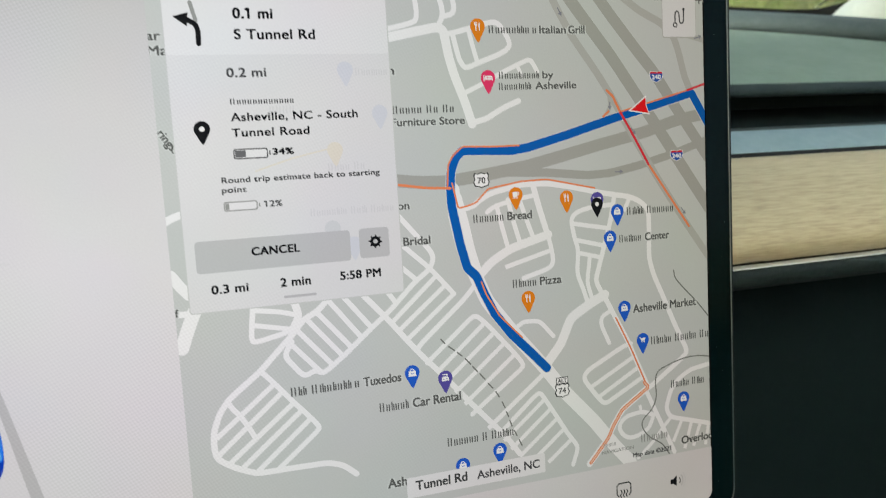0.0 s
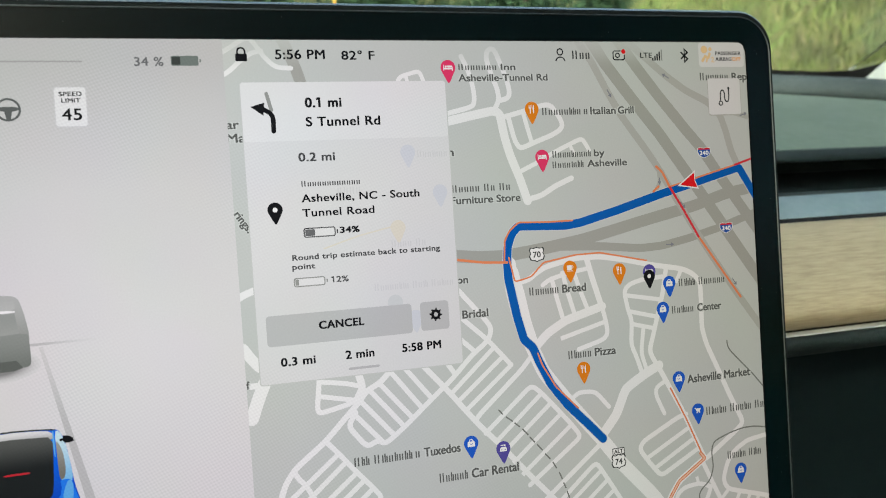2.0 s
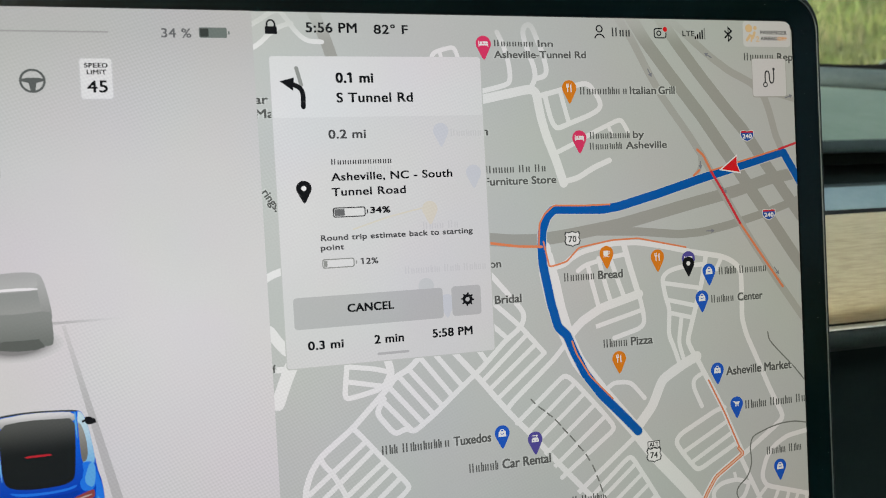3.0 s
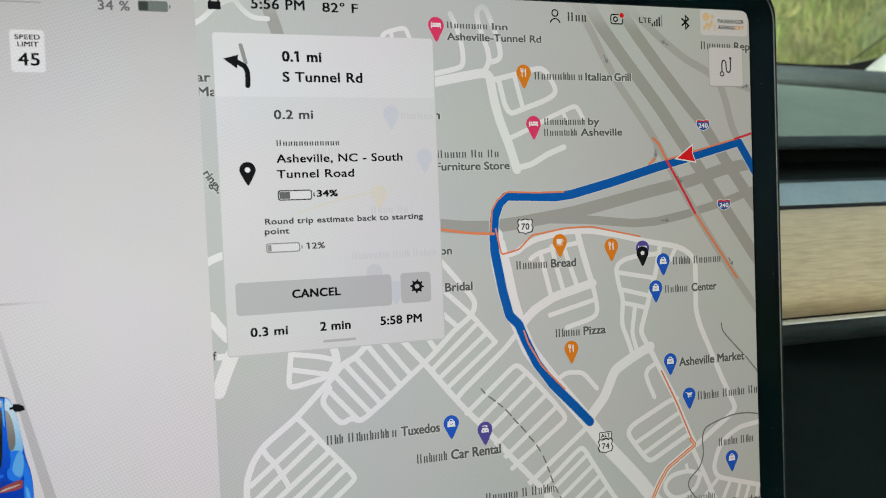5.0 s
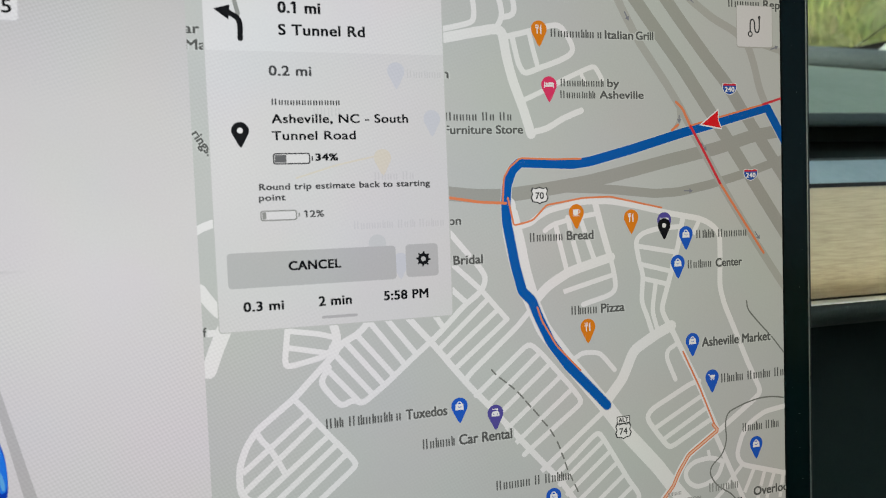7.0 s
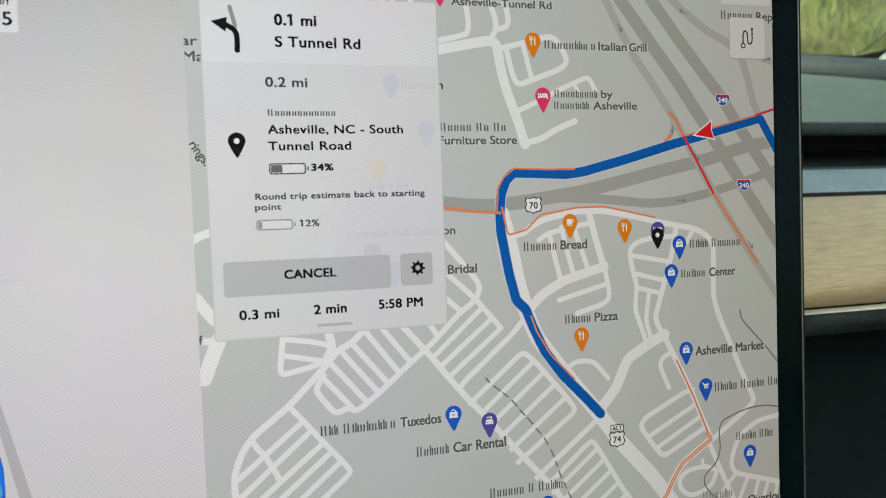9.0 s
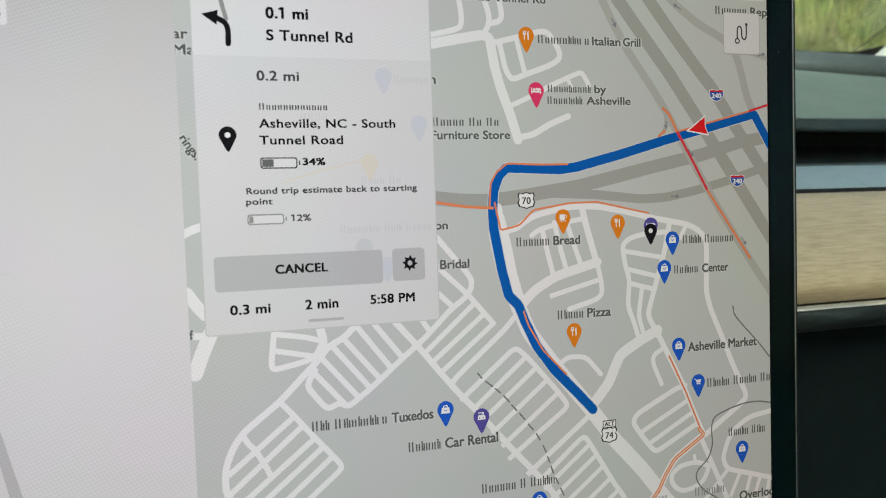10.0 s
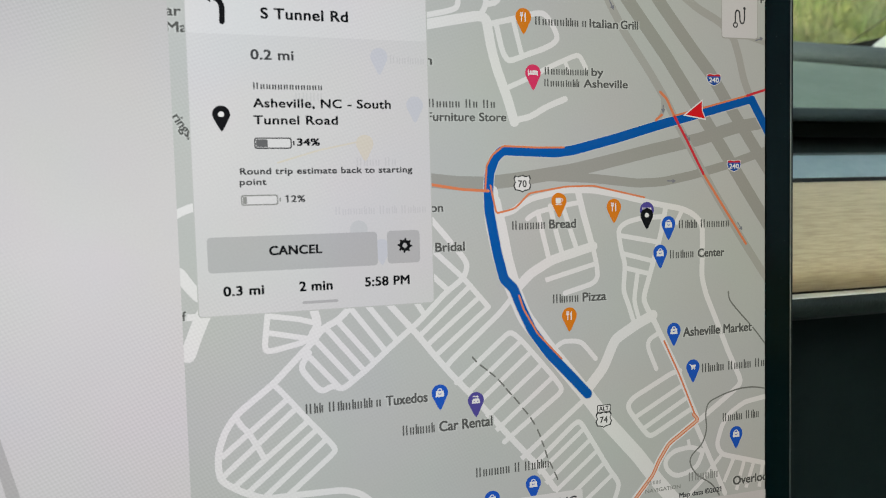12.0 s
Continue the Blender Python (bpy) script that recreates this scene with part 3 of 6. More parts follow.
def mixed_name(u, v, width, cap, *words):
    """A line of words between two shares of its width: X stands for bars, other words are lettered."""
    for word, a, b in words:
        if word[0] in "X":
            place_name(word, u + a * width, v, (b - a) * width, cap)
        else:
            town_name(word, u + a * width, v, (b - a) * width, cap)


def heading_arrow(*c):
    p = [(c[0], c[1]), (c[2], c[3]), (c[4], c[5]), (c[6], c[7])]
    mu, mv = sum(a for a, b in p) / 4, sum(b for a, b in p) / 4
    bm = bmesh.new()
    shape(bm, [(mu + 1.22 * (a - mu), mv + 1.22 * (b - mv)) for a, b in p], level(0.20))
    shape(bm, p, level(0.22), 1)
    part("heading_arrow", bm, [INK["white"], INK["red"]], map_panel, "red heading arrow edged in white")


def way_arrow(a, b, c, d):
    bm = bmesh.new()
    dx, dy = c - a, d - b
    k = math.hypot(dx, dy)
    dx, dy, y = dx / k, dy / k, level(0.13)
    shape(bm, [(a - dy * 0.2, b + dx * 0.2), (a + dy * 0.2, b - dx * 0.2), (c + dy * 0.2, d - dx * 0.2), (c - dy * 0.2, d + dx * 0.2)], y)
    shape(bm, [(c + dx * 0.6, d + dy * 0.6), (c - dx * 0.7 - dy * 0.8, d - dy * 0.7 + dx * 0.8), (c - dx * 0.7 + dy * 0.8, d - dy * 0.7 - dx * 0.8)], y - 0.000005)
    part("one_way_arrow", bm, INK["way"], map_panel)


def drop(bm, u, v, r, y, slot=0, tip=2.05):
    pts = [(u + r * math.cos(radians(a)), v + r * math.sin(radians(a))) for a in range(-28, 209, 8)]
    shape(bm, pts + [(u - 0.22 * r, v - (tip - 0.25) * r), (u, v - tip * r), (u + 0.22 * r, v - (tip - 0.25) * r)], y, slot)


def glyph(bm, kind, u, v, y, s):
    def sh(*p):
        shape(bm, [(u + 1.12 * a, v + 1.12 * b) for a, b in p], y, s)
    if kind == "fork":
        for x in (-0.95, -0.62, -0.29):
            sh((x, 0.4), (x + 0.2, 0.4), (x + 0.2, 1.2), (x, 1.2))
        sh((-0.95, 0.1), (-0.09, 0.1), (-0.09, 0.42), (-0.95, 0.42))
        sh((-0.66, -1.3), (-0.38, -1.3), (-0.38, 0.12), (-0.66, 0.12))
        sh((0.38, -1.3), (0.72, -1.3), (0.72, 1.2), (0.5, 1.0), (0.3, 0.5), (0.3, -0.2), (0.38, -0.25))
    elif kind == "bag":
        sh((-1.2, -1.1), (1.2, -1.1), (1.05, 0.5), (-1.05, 0.5))
        hoop(bm, u, v + 0.55, 0.65, 0.3, y, s, 10, 0, 180)
        hoop(bm, u, v + 0.05, 0.5, 0.2, y - 0.00001, 0, 10, 190, 350)
    elif kind == "bed":
        sh((-1.45, -0.9), (-1.2, -0.9), (-1.2, 0.8), (-1.45, 0.8))
        sh((-1.2, -0.55), (1.45, -0.55), (1.45, -0.1), (-1.2, -0.1))
        sh((1.2, -0.9), (1.45, -0.9), (1.45, -0.5), (1.2, -0.5))
        sh((-0.2, 0.0), (1.45, 0.0), (1.4, 0.4), (1.1, 0.6), (-0.2, 0.6))
        disc(bm, u - 0.75, v + 0.3, 0.38, y, s, 12)
    elif kind == "cup":
        sh((-1.0, -0.5), (-0.7, -0.75), (0.3, -0.75), (0.6, -0.5), (0.6, 0.8), (-1.0, 0.8))
        hoop(bm, u + 0.75, v + 0.25, 0.46, 0.24, y, s, 10, -90, 90)
        sh((-1.1, -1.1), (0.9, -1.1), (0.9, -0.9), (-1.1, -0.9))
    elif kind == "cart":
        sh((-1.3, 0.9), (-0.8, 0.9), (-0.7, 0.6), (1.1, 0.6), (0.7, -0.3), (-0.5, -0.3), (-0.95, 0.7), (-1.3, 0.7))
        sh((-0.6, -0.6), (0.8, -0.6), (0.8, -0.42), (-0.6, -0.42))
        disc(bm, u - 0.4, v - 0.85, 0.2, y, s, 10)
        disc(bm, u + 0.6, v - 0.85, 0.2, y, s, 10)
    elif kind == "car":
        sh((-1.1, -0.9), (1.1, -0.9), (1.1, -0.1), (0.75, 0.45), (-0.75, 0.45), (-1.1, -0.1))
        disc(bm, u - 0.6, v - 0.4, 0.2, y - 0.00001, 0, 10)
        disc(bm, u + 0.6, v - 0.4, 0.2, y - 0.00001, 0, 10)
        sh((-0.9, 0.9), (0.3, 0.9), (0.3, 1.15), (-0.9, 1.15))
        disc(bm, u + 0.55, v + 1.02, 0.33, y, s, 10)


def pin(colour, kind, u, v):
    bm = bmesh.new()
    y = level(0.24)
    drop(bm, u, v, 2.55, y)
    glyph(bm, kind, u, v + 0.05, y - 0.00003, 1)
    part("map_pin", bm, [INK[colour], INK["white"]], map_panel, {"hotel": "pink hotel pin with a white bed", "food": "orange restaurant pin", "shop": "blue shop pin", "service": "purple service pin"}[colour])


def black_pin(u, v, size=1.0):
    bm = bmesh.new()
    y = level(0.5 if size > 1 else 0.28)
    drop(bm, u, v, 2.3 * size, y, 0, 2.0)
    disc(bm, u, v, 0.75 * size, y - 0.00003, 1)
    part("map_pin", bm, [INK["ink"], INK["white"]], nav_card if size > 1 else map_panel, "black destination pin")


def interstate(u, v):
    bm = bmesh.new()
    y = level(0.25)
    pts = [(-2.5, 1.9), (-1.4, 2.15), (0, 1.8), (1.4, 2.15), (2.5, 1.9), (2.6, 0.2), (2.1, -1.2), (1.0, -2.1), (0, -2.5), (-1.0, -2.1), (-2.1, -1.2), (-2.6, 0.2)]
    shape(bm, [(u + 1.08 * a, v + 0.86 * b) for a, b in pts], y, 1)
    shape(bm, [(u + a, v + 0.78 * b) for a, b in pts], y - 0.00002, 0)
    shape(bm, [(u - 2.5, v + 0.95), (u + 2.5, v + 0.95), (u + 2.5, v + 1.48), (u + 1.4, v + 1.68), (u, v + 1.4), (u - 1.4, v + 1.68), (u - 2.5, v + 1.48)], y - 0.00004, 2)
    write(bm, "240", u - 1.8, v - 1.0, 3.6, 1.5, y - 0.00006, 0.8, 1)
    part("route_shield", bm, [INK["shield_blue"], INK["white"], INK["shield_red"]], map_panel, "blue and red interstate shield, 240")


def us_shield(number, u, v):
    bm = bmesh.new()
    y = level(0.25)
    pts = [(-2.2, 2.3), (-1.3, 2.0), (0, 2.4), (1.3, 2.0), (2.2, 2.3), (2.6, 1.4), (2.2, 0.4), (2.7, -0.6), (2.2, -1.8), (0.6, -2.1), (0, -2.5), (-0.6, -2.1), (-2.2, -1.8), (-2.7, -0.6), (-2.2, 0.4), (-2.6, 1.4)]
    shape(bm, [(u + 1.1 * a, v + 1.1 * b) for a, b in pts], y, 1)
    shape(bm, [(u + 0.94 * a, v + 0.94 * b) for a, b in pts], y - 0.00002, 0)
    write(bm, number, u - 1.35, v - 1.05, 2.7, 2.0, y - 0.00004, 0.5, 1)
    part("route_shield", bm, [INK["white"], INK["dark"]], map_panel, "white highway shield")


def alt_plate(u, v):
    bm = bmesh.new()
    y = level(0.25)
    plaque(bm, u - 2.4, v - 1.25, u + 2.4, v + 1.25, 0.3, y, 1)
    plaque(bm, u - 2.1, v - 0.95, u + 2.1, v + 0.95, 0.2, y - 0.00002, 0)
    write(bm, "ALT", u - 1.7, v - 0.65, 3.4, 1.35, y - 0.00004, 0.8, 1)
    part("alternate_plate", bm, [INK["white"], INK["dark"]], map_panel)


def street_bubble(*c):
    bm = bmesh.new()
    plaque(bm, 40.7, -77.0, 91.5, -69.9, 0.6, level(0.28))
    part("street_sign_label", bm, INK["plate"], map_panel)


# driving view beside the map
bm = bmesh.new()
shape(bm, [(-163, -102.5), (-26.4, -102.5), (-26.4, 102.5), (-163, 102.5)], level(0.32))
left_panel = part("driving_view", bm, INK["panel"], screen, "off-white driving view with a blue car")


def pieces(name, ink, draw, height, label):
    """A picture on the display, each flat piece a part of its own."""
    bm = bmesh.new()
    draw(bm, level(height))
    for f in list(bm.faces):
        one = bmesh.new()
        one.faces.new([one.verts.new(v.co) for v in f.verts])
        part(name, one, INK[ink[f.material_index]], left_panel, label)
    bm.free()


def left(name, ink, draw, height=0.36, label=""):
    bm = bmesh.new()
    draw(bm, level(height))
    part(name, bm, [INK[k] for k in ink] if isinstance(ink, (list, tuple)) else INK[ink], left_panel, label)


def left_text(words, u, v, width, cap, ink, bold):
    left("writing", ink, lambda bm, y: write(bm, words, u, v, width, cap, y, bold), 0.42)


def soc_battery(u0, v0, u1, v1):
    def draw(bm, y):
        plaque(bm, u0, v0, u1, v1, 0.5, y)
        plaque(bm, u0 + 0.25, v0 + 0.3, u0 + 0.34 * (u1 - u0), v1 - 0.3, 0.3, y - 0.00002, 1)
        plaque(bm, u1 + 0.3, v0 + 1.0, u1 + 0.75, v1 - 1.0, 0.15, y)
    left("battery_icon", ["soc", "soc_dark"], draw)


def wheel(u, v):
    def draw(bm, y):
        hoop(bm, u, v, 3.05, 0.62, y)
        shape(bm, [(u - 2.9, v + 0.55), (u - 1.2, v + 0.85), (u + 1.2, v + 0.85), (u + 2.9, v + 0.55), (u + 2.9, v - 0.1), (u + 1.0, v - 0.6), (u + 0.55, v - 3.0), (u - 0.55, v - 3.0), (u - 1.0, v - 0.6), (u - 2.9, v - 0.1)], y - 0.00001)
    left("steering_wheel_icon", "wheel", draw)


def speed_sign(u0, v0, u1, v1):
    def draw(bm, y):
        plaque(bm, u0 - 0.3, v0 - 0.35, u1 + 0.3, v1 + 0.2, 0.9, y, 1)
        plaque(bm, u0, v0, u1, v1, 0.8, y - 0.00002, 0)
    left("speed_limit_sign", ["header", "shade"], draw)


def ring(u, v, u1, v1):
    left("set_speed_ring", "hair", lambda bm, y: hoop(bm, u, v, u1 - u, 0.45, y))


def traffic_light(u0, v0, u1, v1):
    m, h = (u0 + u1) / 2, (v1 - v0)

    def draw(bm, y):
        plaque(bm, u0, v0, u1, v1, 0.9, y, 0)
        disc(bm, m, v0 + 0.83 * h, 1.25, y - 0.00002, 1)
        disc(bm, m + 0.1, v0 + 0.54 * h, 1.2, y - 0.00002, 0)
        disc(bm, m + 0.1, v0 + 0.24 * h, 1.3, y - 0.00002, 2)
        hoop(bm, m + 0.1, v0 + 0.54 * h, 1.3, 0.3, y - 0.00003, 3)
    left("traffic_light_icon", ["lamp_body", "pale_red", "lamp_grey", "faint"], draw)


# bottom bar
bm = bmesh.new()
shape(bm, [(-163, -102.5), (163, -102.5), (163, -79.7), (-163, -79.7)], level(0.36))
bottom_bar = part("bottom_bar", bm, INK["bar"], screen, "pale control bar along the bottom")


def defrost(u, v):
    bm = bmesh.new()
    y = level(0.42)
    ribbon(bm, [(u - 2.2, v - 2.6), (u - 2.9, v - 1.8), (u - 2.9, v + 1.5), (u - 2.0, v + 2.3), (u + 2.0, v + 2.3), (u + 2.9, v + 1.5), (u + 2.9, v - 1.8), (u + 2.2, v - 2.6)], 0.5, y)
    for k in (-1.2, 0, 1.2):
        ribbon(bm, [(u + k, v - 0.4), (u + k + 0.35, v - 1.3), (u + k - 0.35, v - 2.2), (u + k, v - 3.1)], 0.45, y)
    part("defrost_icon", bm, INK["dark"], bottom_bar)


def volume(u, v):
    bm = bmesh.new()
    y = level(0.42)
    shape(bm, [(u - 2.4, v - 0.9), (u - 1.2, v - 0.9), (u + 0.3, v - 2.1), (u + 0.3, v + 2.1), (u - 1.2, v + 0.9), (u - 2.4, v + 0.9)], y)
    hoop(bm, u + 0.2, v, 1.7, 0.4, y, 0, 8, -40, 40)
    hoop(bm, u + 0.2, v, 2.9, 0.4, y, 1, 8, -45, 45)
    hoop(bm, u + 0.2, v, 4.0, 0.4, y, 2, 8, -45, 45)
    part("volume_icon", bm, [INK["ink"], INK["hair"], INK["shade"]], bottom_bar)


# navigation card
bm = bmesh.new()
plaque(bm, -22.3, -7.0, 44.2, 87.5, 1.0, level(0.30), 1)
plaque(bm, -22.0, -6.7, 43.9, 87.7, 0.9, level(0.33), 0)
nav_card = part("navigation_card", bm, [INK["card"], INK["card_edge"]], screen, "translucent white card with the next turn and destination")


def on_card(name, ink, draw, height=0.44, label=""):
    bm = bmesh.new()
    draw(bm, level(height))
    part(name, bm, [INK[k] for k in ink] if isinstance(ink, (list, tuple)) else INK[ink], nav_card, label)


def card_text(words, u, v, width, cap, ink, bold):
    on_card("writing", ink, lambda bm, y: write(bm, words, u, v, width, cap, y, bold), 0.5)


def card_bars(pattern, u, v, width, cap, ink):
    bm = bmesh.new()
    bars(bm, pattern, u, v, width, cap, level(0.5))
    tagged(part("unreadable_writing", bm, INK[ink], nav_card), kind="stuff")


def battery(u0, v0, u1, v1, charge):
    def draw(bm, y):
        plaque(bm, u0, v0, u1, v1, 0.7, y, 0)
        plaque(bm, u0 + 0.35, v0 + 0.35, u1 - 0.35, v1 - 0.35, 0.5, y - 0.00002, 1)
        plaque(bm, u0 + 0.5, v0 + 0.5, u0 + 0.5 + charge * (u1 - u0 - 1.0), v1 - 0.5, 0.25, y - 0.00004, 2)
        plaque(bm, u1 + 0.35, v0 + 0.9, u1 + 0.75, v1 - 0.9, 0.15, y, 0)
    on_card("battery_icon", ["mid" if charge > 0.2 else "faint", "header", "fill" if charge > 0.2 else "faint"], draw)


def gear(u, v):
    def draw(bm, y):
        n = 64
        out = [2.2 if (i % 8) in (0, 1, 2) else 1.65 for i in range(n)]
        for i in range(n):
            a, b = (i - 1) * math.tau / n, i * math.tau / n
            p, q = out[i - 1], out[i]
            shape(bm, [(u + 0.72 * math.sin(a), v + 0.72 * math.cos(a)), (u + p * math.sin(a), v + p * math.cos(a)), (u + q * math.sin(b), v + q * math.cos(b)), (u + 0.72 * math.sin(b), v + 0.72 * math.cos(b))], y)
    on_card("gear_icon", "ink", draw, 0.5)


def turn_arrow(*c):
    p = [(c[i], c[i + 1]) for i in range(0, len(c), 2)]

    def draw(bm, y):
        ribbon(bm, p[0:2], 1.15, y, True)
        for f in bm.faces:
            f.material_index = 1
        ribbon(bm, smoothed(p[2:5], 3), 1.45, y - 0.00003)
        shape(bm, p[5:8], y - 0.00004)
    on_card("turn_arrow", ["ink", "faint"], draw, 0.48, "black left-turn arrow with a grey stem")


def ghost_pin(ink, u, v):
    on_card("dimmed_pin", ink, lambda bm, y: drop(bm, u, v, 2.5, y), 0.40)


# status bar


def status_text(words, u, v, width, cap, ink, bold):
    bm = bmesh.new()
    write(bm, words, u, v, width, cap, level(0.46), bold)
    part("writing", bm, INK[ink], map_panel)


def status_bars(pattern, u, v, width, cap, ink):
    bm = bmesh.new()
    bars(bm, pattern, u, v, width, cap, level(0.46))
    tagged(part("unreadable_writing", bm, INK["dark"], map_panel), kind="stuff")


def icon(name, ink, draw, label=""):
    bm = bmesh.new()
    draw(bm, level(0.46))
    part(name, bm, [INK[k] for k in ink] if isinstance(ink, (list, tuple)) else INK[ink], map_panel, label)


def lock(u0, v0, u1, v1, u2, v2):
    m = (u0 + u1) / 2

    def draw(bm, y):
        plaque(bm, u0, v0, u1, v0 + 2.3, 0.3, y)
        hoop(bm, m, v0 + 3.0, 1.15, 0.5, y - 0.00001, 0, 14, 0, 180)
        for s in (-1.15, 1.15):
            shape(bm, [(m + s - 0.25, v0 + 2.2), (m + s + 0.25, v0 + 2.2), (m + s + 0.25, v0 + 3.02), (m + s - 0.25, v0 + 3.02)], y - 0.00001)
    icon("lock_icon", "ink", draw)


def person(u, v):
    def draw(bm, y):
        hoop(bm, u, v + 1.25, 1.05, 0.42, y)
        hoop(bm, u, v - 2.3, 1.75, 0.42, y - 0.00001, 0, 16, 12, 168)
    icon("profile_icon", "ink", draw)


def dashcam(u0, v0, u1, v1):
    m, n = (u0 + u1) / 2, (v0 + v1) / 2

    def draw(bm, y):
        plaque(bm, u0, v0, u1, v1, 0.9, y, 0)
        plaque(bm, u0 + 0.4, v0 + 0.4, u1 - 0.4, v1 - 0.4, 0.6, y - 0.00002, 1)
        hoop(bm, m - 0.5, n, 0.75, 0.42, y - 0.00003, 0)
        disc(bm, u1 - 0.5, v1 - 0.4, 1.15, y - 0.00004, 1)
        disc(bm, u1 - 0.5, v1 - 0.4, 0.85, y - 0.00005, 2)
    icon("camera_icon", ["ink", "land", "red"], draw, "camera icon with a red dot")


def signal(u0, v0, u1, v1):
    def draw(bm, y):
        for i in range(5):
            x = u0 + i * (u1 - u0) / 5
            shape(bm, [(x, v0), (x + 0.55, v0), (x + 0.55, v0 + (0.25 + 0.19 * i) * (v1 - v0)), (x, v0 + (0.25 + 0.19 * i) * (v1 - v0))], y, 1 if i == 4 else 0)
    icon("signal_icon", ["ink", "faint"], draw)


def bluetooth(u, v):
    icon("wireless_icon", "ink", lambda bm, y: ribbon(bm, [(u - 1.3, v + 1.1), (u + 1.25, v - 1.15), (u, v - 2.35), (u, v + 2.35), (u + 1.25, v + 1.15), (u - 1.3, v - 1.1)], 0.6, y))


def airbag_pill(u0, v0, u1, v1):
    bm = bmesh.new()
    plaque(bm, u0, v0, u1, v1, 1.2, level(0.40))
    part("airbag_notice", bm, INK["card"], map_panel, "pale notice with an orange airbag symbol")

    def draw(bm, y):
        disc(bm, u0 + 4.9, v1 - 2.45, 0.72, y)
        disc(bm, u0 + 2.3, v1 - 2.6, 1.25, y, 1)
        hoop(bm, u0 + 2.3, v1 - 2.6, 1.25, 0.35, y - 0.00003, 0, 20)
        ribbon(bm, [(u0 + 1.5, v0 + 2.3), (u0 + 2.7, v0 + 3.9), (u0 + 4.0, v0 + 3.4), (u0 + 4.6, v0 + 4.9)], 1.05, y - 0.00001)
        ribbon(bm, [(u0 + 3.6, v0 + 3.5), (u0 + 3.2, v0 + 2.0)], 0.7, y - 0.00002)
        ribbon(bm, [(u0 + 5.2, v0 + 3.3), (u0 + 5.9, v0 + 3.6), (u0 + 6.2, v0 + 3.0), (u0 + 5.3, v0 + 1.9), (u0 + 6.4, v0 + 1.9)], 0.38, y - 0.00004)
    icon("airbag_icon", ["soft_amber", "pale_amber"], draw)


def route_button(u0, v0, u1, v1):
    bm = bmesh.new()
    plaque(bm, u0 - 0.2, v0 - 0.4, u1 + 0.2, v1 + 0.1, 1.0, level(0.36), 1)
    plaque(bm, u0, v0, u1, v1, 0.8, level(0.40), 0)
    part("overview_button", bm, [INK["card"], INK["ramp"]], map_panel, "white square button with a winding line")
    m, n = (u0 + u1) / 2, (v0 + v1) / 2
    k = 0.76

    def draw(bm, y):
        ribbon(bm, smoothed([(m - 2.3 * k, n - 2.4 * k), (m - 2.3 * k, n + 2.2 * k), (m - 1.2 * k, n + 3.2 * k), (m + 0.0 * k, n + 2.2 * k), (m + 0.0 * k, n - 1.8 * k), (m + 1.2 * k, n - 2.8 * k), (m + 2.4 * k, n - 1.8 * k), (m + 2.4 * k, n + 3.6 * k)], 2), 0.5, y)
        hoop(bm, m - 2.3 * k, n - 3.3 * k, 0.75, 0.42, y - 0.00001)
        disc(bm, m + 2.4 * k, n + 3.9 * k, 0.5, y - 0.00001)
    icon("winding_line", "dark", draw)


# ---- the map ----
# streets under the status bar
road("street", 1.7, "-27.2,96.7 -23.8,98.7 -20.9,100.8 -18.1,101.8")
road("street", 1.7, "-18.5,101.8 -16.3,99.1 -14.0,95.4 -10.7,92.3 -6.1,92.1")
road("street", 1.7, "-27.6,89.7 -24.9,91.1 -21.6,94.3 -18.4,96.7 -14.9,97.6")
road("highway", 3.6, "-9.3,103.3 -6.7,97.5 -4.7,92.3 -3.0,86.2")
# hotel and restaurant blocks
road("street", 1.9, "41.1,76.1 52.1,78.7 53.8,79.8 53.9,83.7 53.1,88.2 51.8,92.3 50.1,95.8")
road("street", 3.0, "41.0,73.6 52.3,75.9 60.6,77.5 62.5,76.4 62.8,74.8 63.8,68.4 65.5,62.0 68.6,53.7 70.8,46.3")
road("street", 2.0, "60.6,77.5 62.7,80.9 62.3,84.7 60.6,89.2 59.0,94.5 59.1,97.2 60.7,98.5 62.2,97.8 63.7,93.7 65.5,89.2 66.7,83.8 66.0,81.6 63.1,80.9")
road("street", 2.0, "63.4,75.1 70.7,76.9 78.8,79.1 81.4,79.0 83.3,76.6 85.5,72.8 85.0,70.6 81.3,68.6 74.1,66.1 70.1,64.5 68.7,64.9 67.3,67.5 65.7,74.8")
road("street", 1.8, "71.1,76.6 72.4,71.1 73.7,66.1")
road("street", 1.8, "67.9,56.1 74.8,59.1 83.0,63.2 92.4,67.2 93.8,65.3 95.0,63.0")
road("street", 1.5, "87.8,65.0 89.5,61.2")
road("street", 2.2, "70.8,46.8 75.9,47.8 81.5,51.0 87.7,53.4")
road("street", 1.6, "27.7,86.3 28.4,89.1 34.6,90.9 35.8,90.3 37.0,86.1")
road("street", 1.4, "30.7,89.8 31.4,86.0")
# interstate, ramps and the divided highway
road("highway", 4.4, "97.2,102.7 103.0,93.5 111.0,83.2 123.4,67.8 134.0,53.0 144.8,37.8 155.9,21.8 163.9,10.5")
road("highway", 4.2, "107.6,103.0 115.7,91.8 124.0,81.3 134.6,68.7 140.0,62.7 147.6,51.7 154.3,42.5 163.4,30.0")
road("ramp", 2.7, "92.0,102.6 97.8,94.3 103.6,83.1 108.5,74.6 117.7,62.1 122.9,54.3 128.0,45.3 135.4,33.2 141.9,23.0 151.8,8.3 163.2,-7.5")
